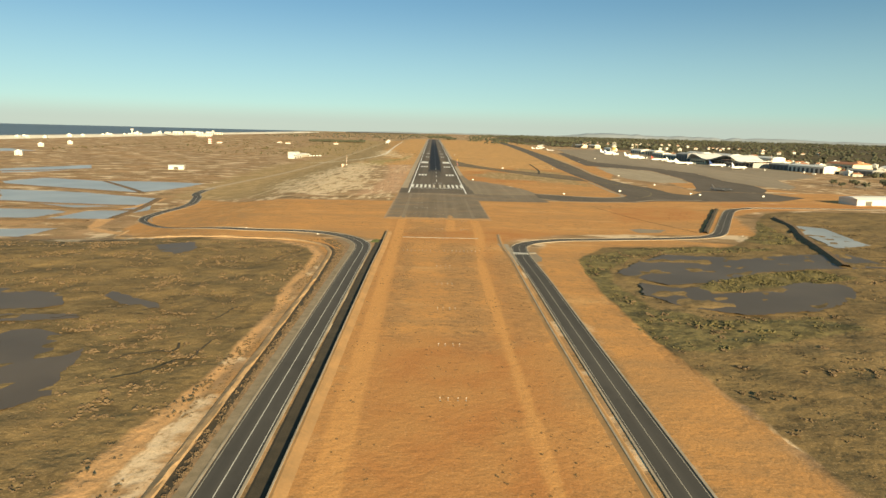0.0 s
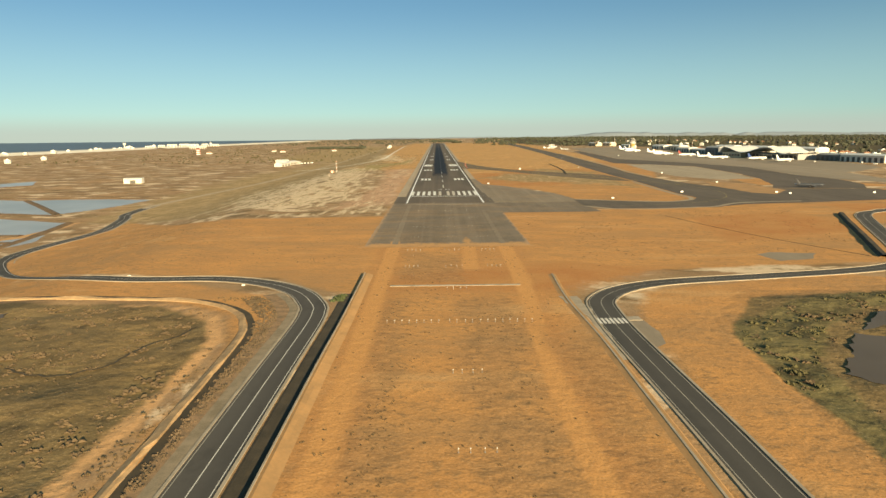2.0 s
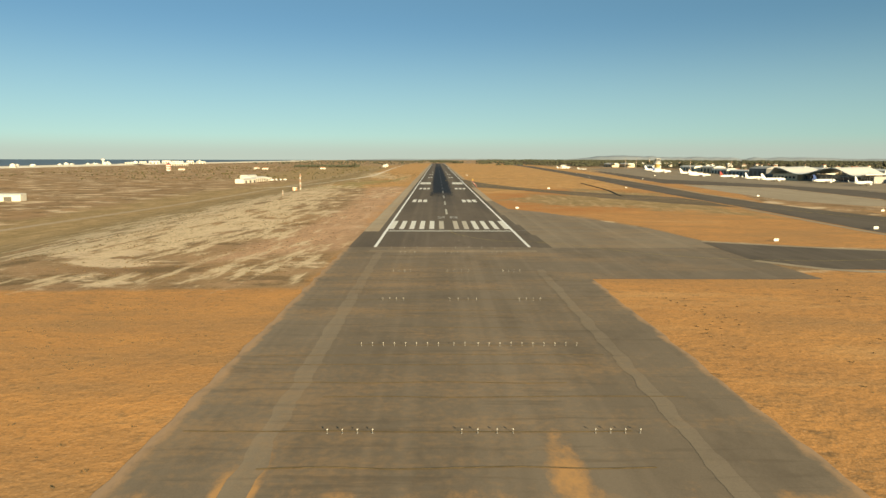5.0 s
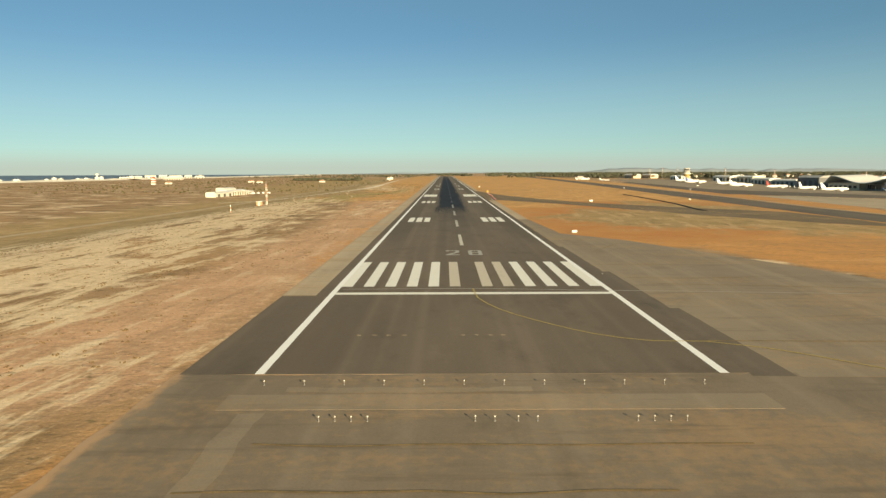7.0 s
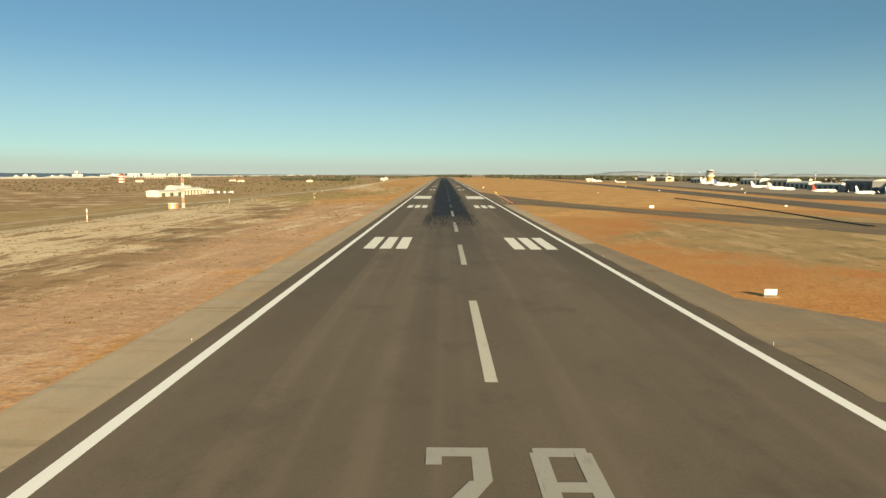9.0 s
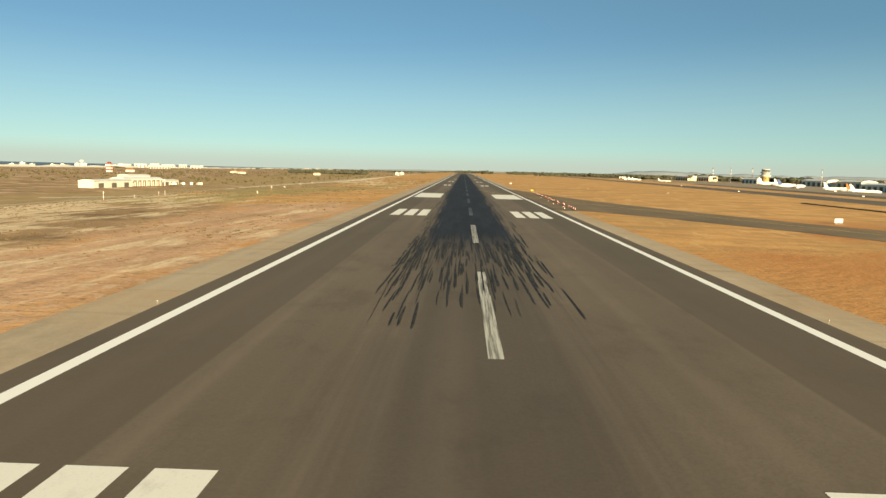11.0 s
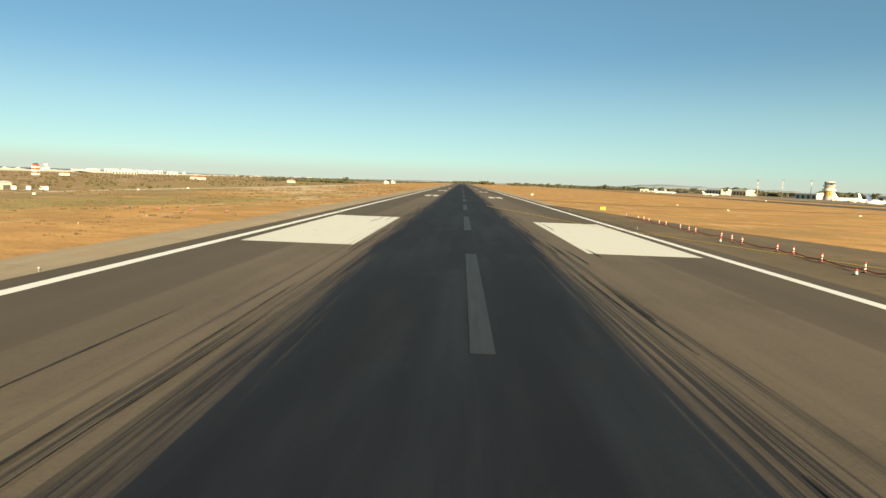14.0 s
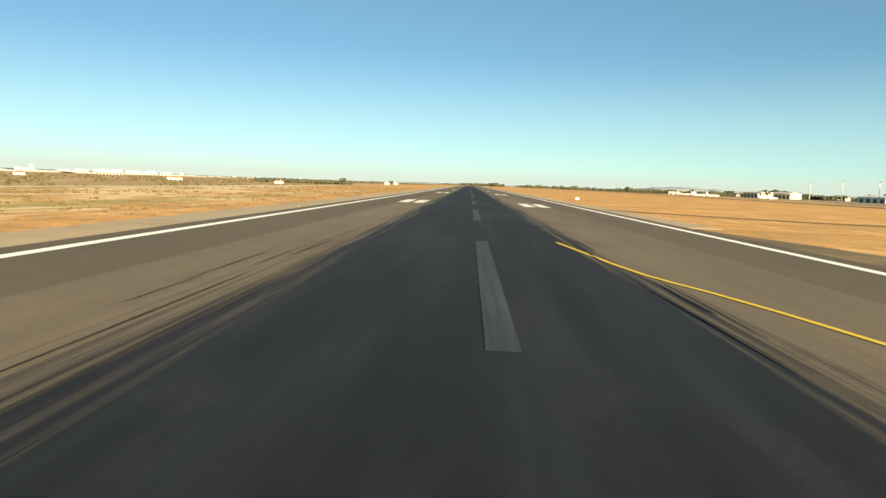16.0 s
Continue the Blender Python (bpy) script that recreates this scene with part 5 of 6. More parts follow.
M_GLASS = Nodes("lamp_glass").finish((0.45, 0.43, 0.38), 0.1, spec=0.6)


def make_approach_light(height):
    t = thing("approach_light", "white approach light on a slim post in the soil", "approach light", "approach light bars")
    bm = bmesh.new()
    tube(bm, (0, 0, -0.1), (0, 0, height), 0.055, 0.045, 6)
    box(bm, -0.18, 0.18, -0.18, 0.18, -0.05, 0.10)
    part("post", bm, M_POST, t)
    head = part("lamp_head", lathe(bmesh.new(), [(0.10, -0.16), (0.17, -0.08), (0.19, 0.10), (0.16, 0.16)], 10, "Y", (0, 0, height + 0.12)), M_LAMPBODY, t)
    part("lens", lathe(bmesh.new(), [(0.14, -0.20), (0.13, -0.165)], 10, "Y", (0, 0, height + 0.12)), M_GLASS, head)
    return t


light = make_approach_light(0.95)
places = []
for y in (-54, -83, -113, -142, -171, -200, -228, -257, -287, -317, -345, -374, -405, -436):
    places += [(x + 0.3, y) for x in (-2.4, -0.9, 0.9, 2.4)]
for y, xs in ((-142, [s * (4.2 + 1.5 * i) for s in (-1, 1) for i in range(8)]), (-287, [s * (4.4 + 1.55 * i) for s in (-1, 1) for i in range(8)]), (-171, [s * (10.4 + 1.4 * i) for s in (-1, 1) for i in range(4)]), (-200, [s * (10.4 + 1.4 * i) for s in (-1, 1) for i in range(4)]), *((y_, [s * (10.4 + 1.25 * i) for s in (-1, 1) for i in range(4)]) for y_ in (-54, -83, -113, -228)), (-45.2, [-20.7 + 3.6 * i for i in range(12)])):
    places += [(x, y) for x in xs]
light.matrix_basis = pose(*places[0], 0.05) @ Matrix.Scale(0.38, 4)
for x, y in places[1:]:
    m = pose(x, y, 0.05 if y > -188 else 0.0) @ Matrix.Scale((0.36 if y > -188 else 0.52), 4)
    ob = copy_thing(light, m)
    ob.matrix_basis = m

# ---- runway furniture ----
M_SIGNWHITE = surface("sign_white", (0.82, 0.80, 0.72), (0.74, 0.72, 0.64), 3, 0.5)
M_SIGNYELLOW = surface("sign_yellow", (0.80, 0.52, 0.05), (0.72, 0.45, 0.04), 3, 0.5)
M_RED = surface("red_enamel", (0.62, 0.10, 0.06), (0.50, 0.08, 0.05), 3, 0.55)
M_DARK = surface("dark_paint", (0.05, 0.05, 0.055), (0.035, 0.035, 0.04), 2, 0.5)


def make_sign(w, h, material, label):
    t = thing("airfield_sign", label, "airfield sign", "airfield signs")
    part("board", boxed(-w / 2, w / 2, -0.14, 0.14, 0.28, 0.28 + h, bevel=0.05), material, t)
    part("rim", boxed(-w / 2 - 0.05, w / 2 + 0.05, -0.08, 0.08, 0.22, 0.30), M_DARK, t)
    for s in (-1, 1):
        part("leg", tube(bmesh.new(), (s * w * 0.35, 0, -0.1), (s * w * 0.35, 0, 0.3), 0.05, 0.05, 6), M_POST, t)
    part("base", boxed(-w * 0.6, w * 0.6, -0.5, 0.5, -0.05, 0.06), M_KERB, t)
    return t


white_sign = make_sign(2.3, 1.1, M_SIGNWHITE, "blank white airfield sign board on short legs")
white_sign.matrix_basis = pose(35.6, 101, 0) @ Matrix.Scale(0.66, 4)
for x, y, s in ((86, 308, 1.2), (81, 596, 0.3), (81.5, 549, 0.3), (117, 541, 0.35), (-90.7, 479, 0.4), (-97, 537, 0.4), (-99.5, 579, 0.4), (210, 87, 1.0), (211, -2, 1.1), (215, -11, 1.0), (154, 7, 1.1), (209, 210, 1.0), (267, -12, 1.1), (100, -28, 0.9), (37.8, 708, 0.8), (300, 700, 1.1), (240, 560, 0.7), (155, 330, 0.7), (190, 620, 0.6), (215, 820, 0.6)):
    copy_thing(white_sign, pose(x, y, 0, 0, 0, 8) @ Matrix.Scale(s * 0.75, 4)).matrix_basis = pose(x, y, 0, 0, 0, 8) @ Matrix.Scale(s * 0.75, 4)
yellow_sign = make_sign(2.0, 1.0, M_SIGNYELLOW, "yellow airfield sign board on short legs")
yellow_sign.matrix_basis = pose(35.4, 513, 0) @ Matrix.Scale(0.7, 4)
k_ = Nodes("papi_red")
k_.b.inputs["Emission Color"].default_value = (1.0, 0.035, 0.015, 1)
k_.b.inputs["Emission Strength"].default_value = 0.3
M_PAPI = k_.finish((0.5, 0.05, 0.03), 0.4)


M_GREYBOX = surface("grey_enamel", (0.20, 0.17, 0.13), (0.15, 0.13, 0.10), 3, 0.6)


def make_papi():
    t = thing("slope_indicator", "low grey slope indicator light showing red", "indicator light", "slope indicator row")
    part("housing", boxed(-0.75, 0.75, -0.6, 0.6, 0.35, 0.80, bevel=0.06), M_GREYBOX, t)
    for s in (-0.4, 0.0, 0.4):
        part("lens", lathe(bmesh.new(), [(0.115, -0.66), (0.11, -0.60)], 10, "Y", (s, 0, 0.58)), M_PAPI, t, "glowing red lens")
    for s in (-0.5, 0.5):
        part("leg", tube(bmesh.new(), (s, 0, -0.1), (s, 0, 0.4), 0.06, 0.06, 6), M_POST, t)
    return t


papi = make_papi()
papi.matrix_basis = pose(-36.5, 442, 0) @ Matrix.Scale(0.5, 4)
for x, y in ((-42, 442), (-47, 442), (-52, 442)):
    copy_thing(papi, pose(x, y, 0)).matrix_basis = pose(x, y, 0) @ Matrix.Scale(0.5, 4)


def make_edge_light():
    t = thing("edge_light", "small raised runway edge light", "edge light", "runway edge lights")
    part("stem", tube(bmesh.new(), (0, 0, -0.05), (0, 0, 0.28), 0.05, 0.04, 6), M_POST, t)
    part("globe", lathe(bmesh.new(), [(0.06, 0.28), (0.11, 0.32), (0.10, 0.42), (0.03, 0.46)], 8), M_GLASS, t)
    return t


edge_light = make_edge_light()
edge_light.matrix_basis = pose(-24.6, 18, 0.06) @ Matrix.Scale(0.6, 4)
for i in range(0, 26):
    for s in (-1, 1):
        if i or s > 0:
            copy_thing(edge_light, pose(s * 24.6, 18 + 60 * i, 0.06))
for i in range(12):
    copy_thing(edge_light, pose(-37 - i * 0.4, 250 + 16 * i, 0.0)).scale = (0.6, 0.6, 0.6)


marker = thing("marker_light", "small orange and white marker light in dry grass", "marker light", "marker light row", (-60, 333, 0))
part("stem", tube(bmesh.new(), (0, 0, -0.05), (0, 0, 0.35), 0.05, 0.05, 6), M_SIGNWHITE, marker)
part("cap", lathe(bmesh.new(), [(0.07, 0.35), (0.13, 0.40), (0.11, 0.52), (0.03, 0.56)], 8), M_SIGNYELLOW, marker, "amber glass cap")
for x, y in ((-57, 335), (-54.5, 336.5), (-52, 338), (-49.4, 339.6), (-46.9, 341.2), (-45, 342.7), (-42.2, 342.6), (-40.1, 344.2), (-37.6, 345)):
    copy_thing(marker, pose(x, y, 0)).matrix_basis = pose(x, y, 0) @ Matrix.Scale(0.4, 4)
marker.matrix_basis = marker.matrix_basis @ Matrix.Scale(0.4, 4)


def make_barrier_post():
    t = thing("barrier_post", "red and white banded warning post on paving", "warning post", "warning post row")
    part("foot", lathe(bmesh.new(), [(0.34, 0.0), (0.34, 0.07), (0.12, 0.12)], 12), M_DARK, t)
    for i in range(5):
        part("band", lathe(bmesh.new(), [(0.13, 0.10 + 0.22 * i), (0.12, 0.32 + 0.22 * i)], 10), M_RED if i % 2 == 0 else M_SIGNWHITE, t)
    return t


post = make_barrier_post()
post.matrix_basis = pose(29.4, 336.6, 0.05) @ Matrix.Scale(0.68, 4)
LINE_B = [(29.6 + i * 0.135 + 0.35 * math.sin(i * 1.7), 341 + 5.4 * i + 1.6 * math.sin(i * 2.3)) for i in range(0, 26)]
for x, y in LINE_B:
    copy_thing(post, pose(x, y, 0.05))
rope = bmesh.new()
chain = [(29.4, 336.6)] + LINE_B
for (a, b), (c, d) in zip(chain, chain[1:]):
    tube(rope, (a, b, 0.30), ((a + c) / 2, (b + d) / 2, 0.16), 0.06, 0.06, 4)
    tube(rope, ((a + c) / 2, (b + d) / 2, 0.16), (c, d, 0.30), 0.06, 0.06, 4)
tagged(link("barrier_rope", rope, M_RED), "red rope slung between the warning posts", "rope")

for x, y in ((27.4, 343), (28.4, 352), (27.9, 371), (29.0, 392), (29.6, 420)):
    cone = thing("warning_light", "small red and white hazard lamp on the paving", "hazard lamp", "hazard lamp row", (x, y, 0.06))
    part("foot", boxed(-0.16, 0.16, -0.16, 0.16, 0.0, 0.06, bevel=0.02), M_DARK, cone)
    part("body", lathe(bmesh.new(), [(0.13, 0.06), (0.10, 0.22), (0.05, 0.32)], 8), M_SIGNWHITE, cone)
    part("cap", lathe(bmesh.new(), [(0.10, 0.30), (0.11, 0.42), (0.03, 0.46)], 8), M_RED, cone, "red lens cap")

M_FADED = surface("faded_red_paint", (0.60, 0.36, 0.26), (0.52, 0.29, 0.20), 3, 0.7)
# localiser mast with its hut, poles and a windsock left of the runway
mast = thing("antenna_mast", "red and white lattice antenna mast in the field", "antenna mast", at=(-114, 306, 0))
mast.matrix_basis = mast.matrix_basis @ Matrix.Scale(1.25, 4)
for i in range(6):
    bm = bmesh.new()
    z0, z1 = i * 1.7, (i + 1) * 1.7
    for sx in (-0.28, 0.28):
        for sy in (-0.28, 0.28):
            tube(bm, (sx, sy, z0), (sx, sy, z1), 0.05, 0.05, 5)
    for a, b in (((-.28, -.28), (.28, -.28)), ((.28, -.28), (.28, .28)), ((.28, .28), (-.28, .28)), ((-.28, .28), (-.28, -.28))):
        tube(bm, (*a, z0), (*b, z1), 0.03, 0.03, 4)
    part("lattice_section", bm, M_FADED if i % 2 else M_SIGNWHITE, mast)
part("aerial", tube(bmesh.new(), (0, 0, 10.2), (0, 0, 11.6), 0.05, 0.03, 5), M_POST, mast)
hut = thing("equipment_hut", "small orange and white equipment hut with a flat roof", "hut", at=(-119, 308, 0))
part("wall", boxed(-1.6, 1.6, -1.3, 1.3, -0.1, 2.3), surface("hut_orange", (0.72, 0.34, 0.20), (0.62, 0.28, 0.16), 2, 0.7), hut)
part("roof", boxed(-1.8, 1.8, -1.5, 1.5, 2.3, 2.5, bevel=0.04), M_SIGNWHITE, hut)
part("door", boxed(-0.45, 0.45, -1.34, -1.28, 0.0, 1.95), M_SIGNWHITE, hut, "white steel door")


def make_pole(h):
    t = thing("marker_pole", "white and red marker pole in dry grass", "marker pole", "marker poles")
    for i in range(4):
        part("band", lathe(bmesh.new(), [(0.11, h * i / 4), (0.10, h * (i + 1) / 4)], 8), M_SIGNWHITE if i % 2 else M_FADED, t)
    return t


pole = make_pole(2.6)
pole.matrix_basis = pose(-97, 340, 0) @ Matrix.Scale(0.5, 4)
for x, y, s in ((-108, 218, 1.5), (-104, 336, 0.9), (-99, 364, 0.6), (-102, 366, 0.5)):
    copy_thing(pole, pose(x, y, 0)).matrix_basis = pose(x, y, 0) @ Matrix.Scale(s, 4)
M_CLOTH = surface("windsock_cloth", (0.80, 0.70, 0.55), (0.72, 0.60, 0.46), 3, 0.9)
for x, y, s in ((-81, 422, 0.55), (-70.7, 370, 0.5)):
    w = thing("windsock", "limp pale windsock on a banded pole", "windsock", "windsocks", (x, y, 0))
    w.matrix_basis = w.matrix_basis @ Matrix.Scale(s, 4)
    part("pole", tube(bmesh.new(), (0, 0, -0.1), (0, 0, 4.2), 0.09, 0.06, 7), M_FADED, w)
    sock = lathe(bmesh.new(), [(0.36, 0.0), (0.33, 0.7), (0.24, 1.5), (0.15, 2.1)], 10, "Y")
    bmesh.ops.rotate(sock, verts=sock.verts, cent=(0, 0, 0), matrix=Matrix.Rotation(radians(-62), 3, "X"))
    bmesh.ops.translate(sock, verts=sock.verts, vec=(0.3, 0.1, 4.0))
    part("sock", sock, M_CLOTH, w)
    part("hoop", tube(bmesh.new(), (0, 0, 4.0), (0.35, 0.1, 4.05), 0.03, 0.03, 5), M_POST, w)

# ---- buildings ----
M_WALL = surface("white_render", (0.70, 0.66, 0.57), (0.60, 0.56, 0.48), 0.4, 0.85)
M_CREAM = surface("cream_render", (0.72, 0.60, 0.42), (0.64, 0.52, 0.36), 0.4, 0.85)
M_GREYWALL = surface("grey_cladding", (0.40, 0.39, 0.36), (0.34, 0.33, 0.31), 0.5, 0.6)
M_DARKWALL = surface("dark_cladding", (0.17, 0.17, 0.17), (0.12, 0.125, 0.13), 0.5, 0.45)
M_TILE = surface("terracotta_roof", (0.42, 0.19, 0.10), (0.34, 0.15, 0.08), 1.5, 0.85)
M_ROOFWHITE = surface("white_roof_sheet", (0.80, 0.78, 0.72), (0.72, 0.70, 0.64), 0.3, 0.45)
M_WINDOW = Nodes("window_glass").finish((0.03, 0.04, 0.05), 0.12, spec=0.6)
M_SHUTTER = surface("dark_opening", (0.13, 0.12, 0.105), (0.09, 0.085, 0.075), 1.0, 0.7)
M_YELLOWWALL = surface("yellow_render", (0.46, 0.32, 0.10), (0.38, 0.27, 0.09), 0.5, 0.8)


def make_house(w, d, h, wall, roof, floors, flat_roof, seed):
    rnd = random.Random(seed)
    t = thing("house", "white rendered house with dark windows" if wall is M_WALL else "cream rendered house with dark windows", "house", "town houses")
    part("wall", boxed(-w / 2, w / 2, -d / 2, d / 2, -0.2, h), wall, t)
    if flat_roof:
        bm = boxed(-w / 2 - 0.15, w / 2 + 0.15, -d / 2 - 0.15, d / 2 + 0.15, h, h + 0.45)
        box(bm, -w * 0.2, w * 0.1, -d * 0.2, d * 0.2, h + 0.4, h + 2.0)
    else:
        bm = bmesh.new()
        o, r = 0.4, h + d * 0.22
        v = [bm.verts.new(p) for p in ((-w / 2 - o, -d / 2 - o, h), (w / 2 + o, -d / 2 - o, h), (w / 2 + o, d / 2 + o, h), (-w / 2 - o, d / 2 + o, h), (-w / 2 + d * 0.3, 0, r), (w / 2 - d * 0.3, 0, r))]
        for f in ((0, 1, 5, 4), (1, 2, 5), (2, 3, 4, 5), (3, 0, 4), (3, 2, 1, 0)):
            bm.faces.new([v[i] for i in f])
    roof_ob = part("roof", bm, roof, t)
    if not flat_roof:
        part("chimney", boxed(w * 0.15, w * 0.15 + 0.7, -0.35, 0.35, h, h + d * 0.22 + 0.9), wall, roof_ob)
    for fl in range(floors):
        z = 0.9 + fl * (h / floors)
        for i in range(max(2, int(w / 3.2))):
            x = -w / 2 + w * (i + 0.5) / max(2, int(w / 3.2))
            for s in (-1, 1):
                part("window", boxed(x - 0.55, x + 0.55, s * d / 2 - 0.06, s * d / 2 + 0.06, z, z + 1.3), M_WINDOW, t)
    for s in (-1, 1):
        part("window", boxed(s * w / 2 - 0.06, s * w / 2 + 0.06, -0.6, 0.6, 0.9, 2.2), M_WINDOW, t)
    part("door", boxed(-0.5, 0.5, -d / 2 - 0.08, -d / 2 + 0.04, 0, 2.05), M_SHUTTER, t)
    return t


HOUSES = [make_house(11, 9, 6.0, M_WALL, M_TILE, 2, False, 1), make_house(14, 10, 3.4, M_WALL, M_TILE, 1, False, 2), make_house(12, 12, 9.4, M_WALL, M_ROOFWHITE, 3, True, 3), make_house(18, 11, 6.4, M_CREAM, M_TILE, 2, False, 4), make_house(10, 9, 6.4, M_WALL, M_ROOFWHITE, 2, True, 5)]
first = set()
rnd = random.Random(21)


def put_house(i, x, y, turn):
    if i not in first:
        first.add(i)
        HOUSES[i].matrix_basis = pose(x, y, 0, 0, 0, turn)
    else:
        copy_thing(HOUSES[i], pose(x, y, 0, 0, 0, turn))


for j in range(120):
    y = rnd.uniform(-60, 1050)
    put_house(rnd.choice((0, 1, 2, 3, 4, 4)), 600 + (700 - y) * 0.16 + 480 * rnd.random() ** 1.6, y, rnd.uniform(-30, 60))
for j in range(46):
    y = rnd.uniform(250, 1000)
    put_house(rnd.choice((0, 2, 3, 4)), 455 + 0.2255 * (1190 - y) + 75 + 160 * rnd.random(), y, rnd.uniform(-20, 20))
for j in range(40):
    put_house(rnd.choice((0, 1, 4)), rnd.uniform(560, 1100), rnd.uniform(1250, 2400), rnd.uniform(0, 90))
for j in range(32):
    y = 1300 + 2200 * rnd.random() ** 1.2
    put_house(rnd.choice((4, 2, 4, 4, 4)), -1130 - (y - 1150) * 0.08 + rnd.uniform(-50, 40), y, rnd.uniform(0, 30))
for x, y, i in ((-628, 470, 4), (-790, 810, 4), (-820, 975, 4), (-598, 1330, 1), (-470, 1500, 1), (-172, 1990, 4), (-160, 1735, 4), (-430, 1430, 1), (-300, 1500, 1)):
    put_house(i, x, y, 20)


def make_hall(name, label, w, d, h, wall, roof, bays, at, turn, group=""):
    t = thing(name, label, "building", group, at, turn)
    part("wall", boxed(-w / 2, w / 2, -d / 2, d / 2, -0.2, h), wall, t)
    bm = bmesh.new()
    n = 9
    rows = []
    for i in range(n):
        a = -1 + 2 * i / (n - 1)
        z = h + 0.15 + (1 - a * a) * d * 0.09
        rows.append([bm.verts.new((s * (w / 2 + 0.4), a * (d / 2 + 0.5), z)) for s in (-1, 1)])
    for p, q in zip(rows, rows[1:]):
        bm.faces.new((p[0], p[1], q[1], q[0]))
    bm.faces.new([r[0] for r in rows])
    bm.faces.new([r[1] for r in rows][::-1])
    bm.faces.new((rows[0][1], rows[0][0], rows[-1][0], rows[-1][1]))
    part("roof", bm, roof, t)
    for i in range(bays):
        x = -w / 2 + w * (i + 0.5) / bays
        q = min(w / bays * 0.34, 2.6)
        # solid panel; its dark colour stands for the shade inside a bay
        part("bay_door", boxed(x - q, x + q, -d / 2 - 0.12, -d / 2 + 0.05, 0.0, h * 0.72), M_SHUTTER, t, "closed panel coloured as a shaded open bay")
        part("window", boxed(x - q, x + q, d / 2 - 0.05, d / 2 + 0.08, h * 0.5, h * 0.72), M_WINDOW, t)
    return t


# fire station and offices beside the field
station = make_hall("fire_station", "long white fire station with bays coloured dark", 36, 13, 5.0, M_WALL, M_ROOFWHITE, 8, (-236, 622, 0), 74)
part("canopy", boxed(-18.5, 18.5, -9.0, -6.4, 4.2, 4.7), M_ROOFWHITE, station)
for i in range(9):
    part("column", boxed(-18.2 + i * 4.5, -17.5 + i * 4.5, -8.9, -8.3, 0, 4.2), M_WALL, station)
make_hall("office_block", "low white office building with small windows", 40, 11, 4.2, M_WALL, M_ROOFWHITE, 3, (-236, 581, 0), 84)
make_hall("office_block", "white single-storey annexe with flat roof", 24, 10, 3.2, M_WALL, M_ROOFWHITE, 4, (-233, 658, 0), 80)
make_hall("office_block", "white upper hall with flat roof behind the station", 20, 12, 6.6, M_WALL, M_ROOFWHITE, 2, (-252, 650, 0), 70)
make_hall("white_barn", "white barn standing alone in the scrub", 17, 9, 4.4, M_WALL, M_ROOFWHITE, 1, (-306, 243, 0), 8)
for x, y, w, h in ((-1215, 2420, 34, 7), (-1185, 2470, 26, 10), (-1160, 2520, 40, 12), (-1128, 2560, 30, 13), (-1100, 2610, 44, 11), (-1062, 2650, 28, 12), (-1030, 2690, 36, 9)):
    make_hall("beach_block", "white flat-roofed apartment block near the beach", w, 18, h, M_WALL, M_ROOFWHITE, 3, (x, y, 0), 18, "beach blocks")
make_hall("long_hangar", "white low building by the road to the beach", 60, 24, 8, M_WALL, M_ROOFWHITE, 8, (-900, 2100, 0), 20)
make_hall("white_shed", "white shed beside the far end of the apron", 15, 10, 4, M_WALL, M_ROOFWHITE, 2, (345, 1616, 0), -10)

beacon = thing("beacon_tower", "red and white striped beacon tower", "tower", at=(-605, 1272, 0))
beacon.matrix_basis = beacon.matrix_basis @ Matrix.Scale(1.45, 4)
for i in range(6):
    part("band", boxed(-2.6 + i * 0.05, 2.6 - i * 0.05, -2.6 + i * 0.05, 2.6 - i * 0.05, i * 1.7, (i + 1) * 1.7), M_RED if i % 2 else M_SIGNWHITE, beacon)
part("lantern", boxed(-1.5, 1.5, -1.5, 1.5, 10.2, 11.4), M_WINDOW, beacon)
tank = thing("water_tower", "white water tower beside the beach", "water tower", at=(-1330, 2440, 0))
part("shaft", lathe(bmesh.new(), [(4.0, -0.5), (3.0, 3), (2.8, 11), (3.6, 13)], 16), M_WALL, tank, smooth=True)
part("bowl", lathe(bmesh.new(), [(3.6, 13), (6.5, 15.5), (6.6, 20), (5.2, 21.2), (1.0, 21.8)], 16), M_WALL, tank, smooth=True)

# control tower
tower = thing("control_tower", "round control tower with a yellow base and glazed cab", "control tower", at=(473, 1216, 0))
tower.matrix_basis = tower.matrix_basis @ Matrix.Scale(0.9, 4)
part("base", lathe(bmesh.new(), [(7.4, -0.5), (7.2, 5.0)], 20), M_GREYWALL, tower)
part("shaft", lathe(bmesh.new(), [(6.3, 5.0), (6.2, 13.0)], 20), M_YELLOWWALL, tower, "yellow rendered shaft")
part("gallery", lathe(bmesh.new(), [(8.6, 13.0), (8.8, 13.4), (8.8, 15.4), (8.2, 15.8)], 20), M_WALL, tower)
part("drum", lathe(bmesh.new(), [(6.6, 15.8), (6.6, 19.5), (8.3, 19.6), (8.3, 21.0), (6.2, 21.2)], 20), M_GREYWALL, tower)
cab = part("cab", lathe(bmesh.new(), [(5.6, 21.2), (6.6, 24.6)], 12), M_WINDOW, tower, "dark sloping cab glass")
for i in range(12):
    a = 2 * math.pi * i / 12
    part("mullion", tube(bmesh.new(), (5.65 * math.cos(a), 5.65 * math.sin(a), 21.2), (6.65 * math.cos(a), 6.65 * math.sin(a), 24.6), 0.12, 0.12, 5), M_WALL, cab)
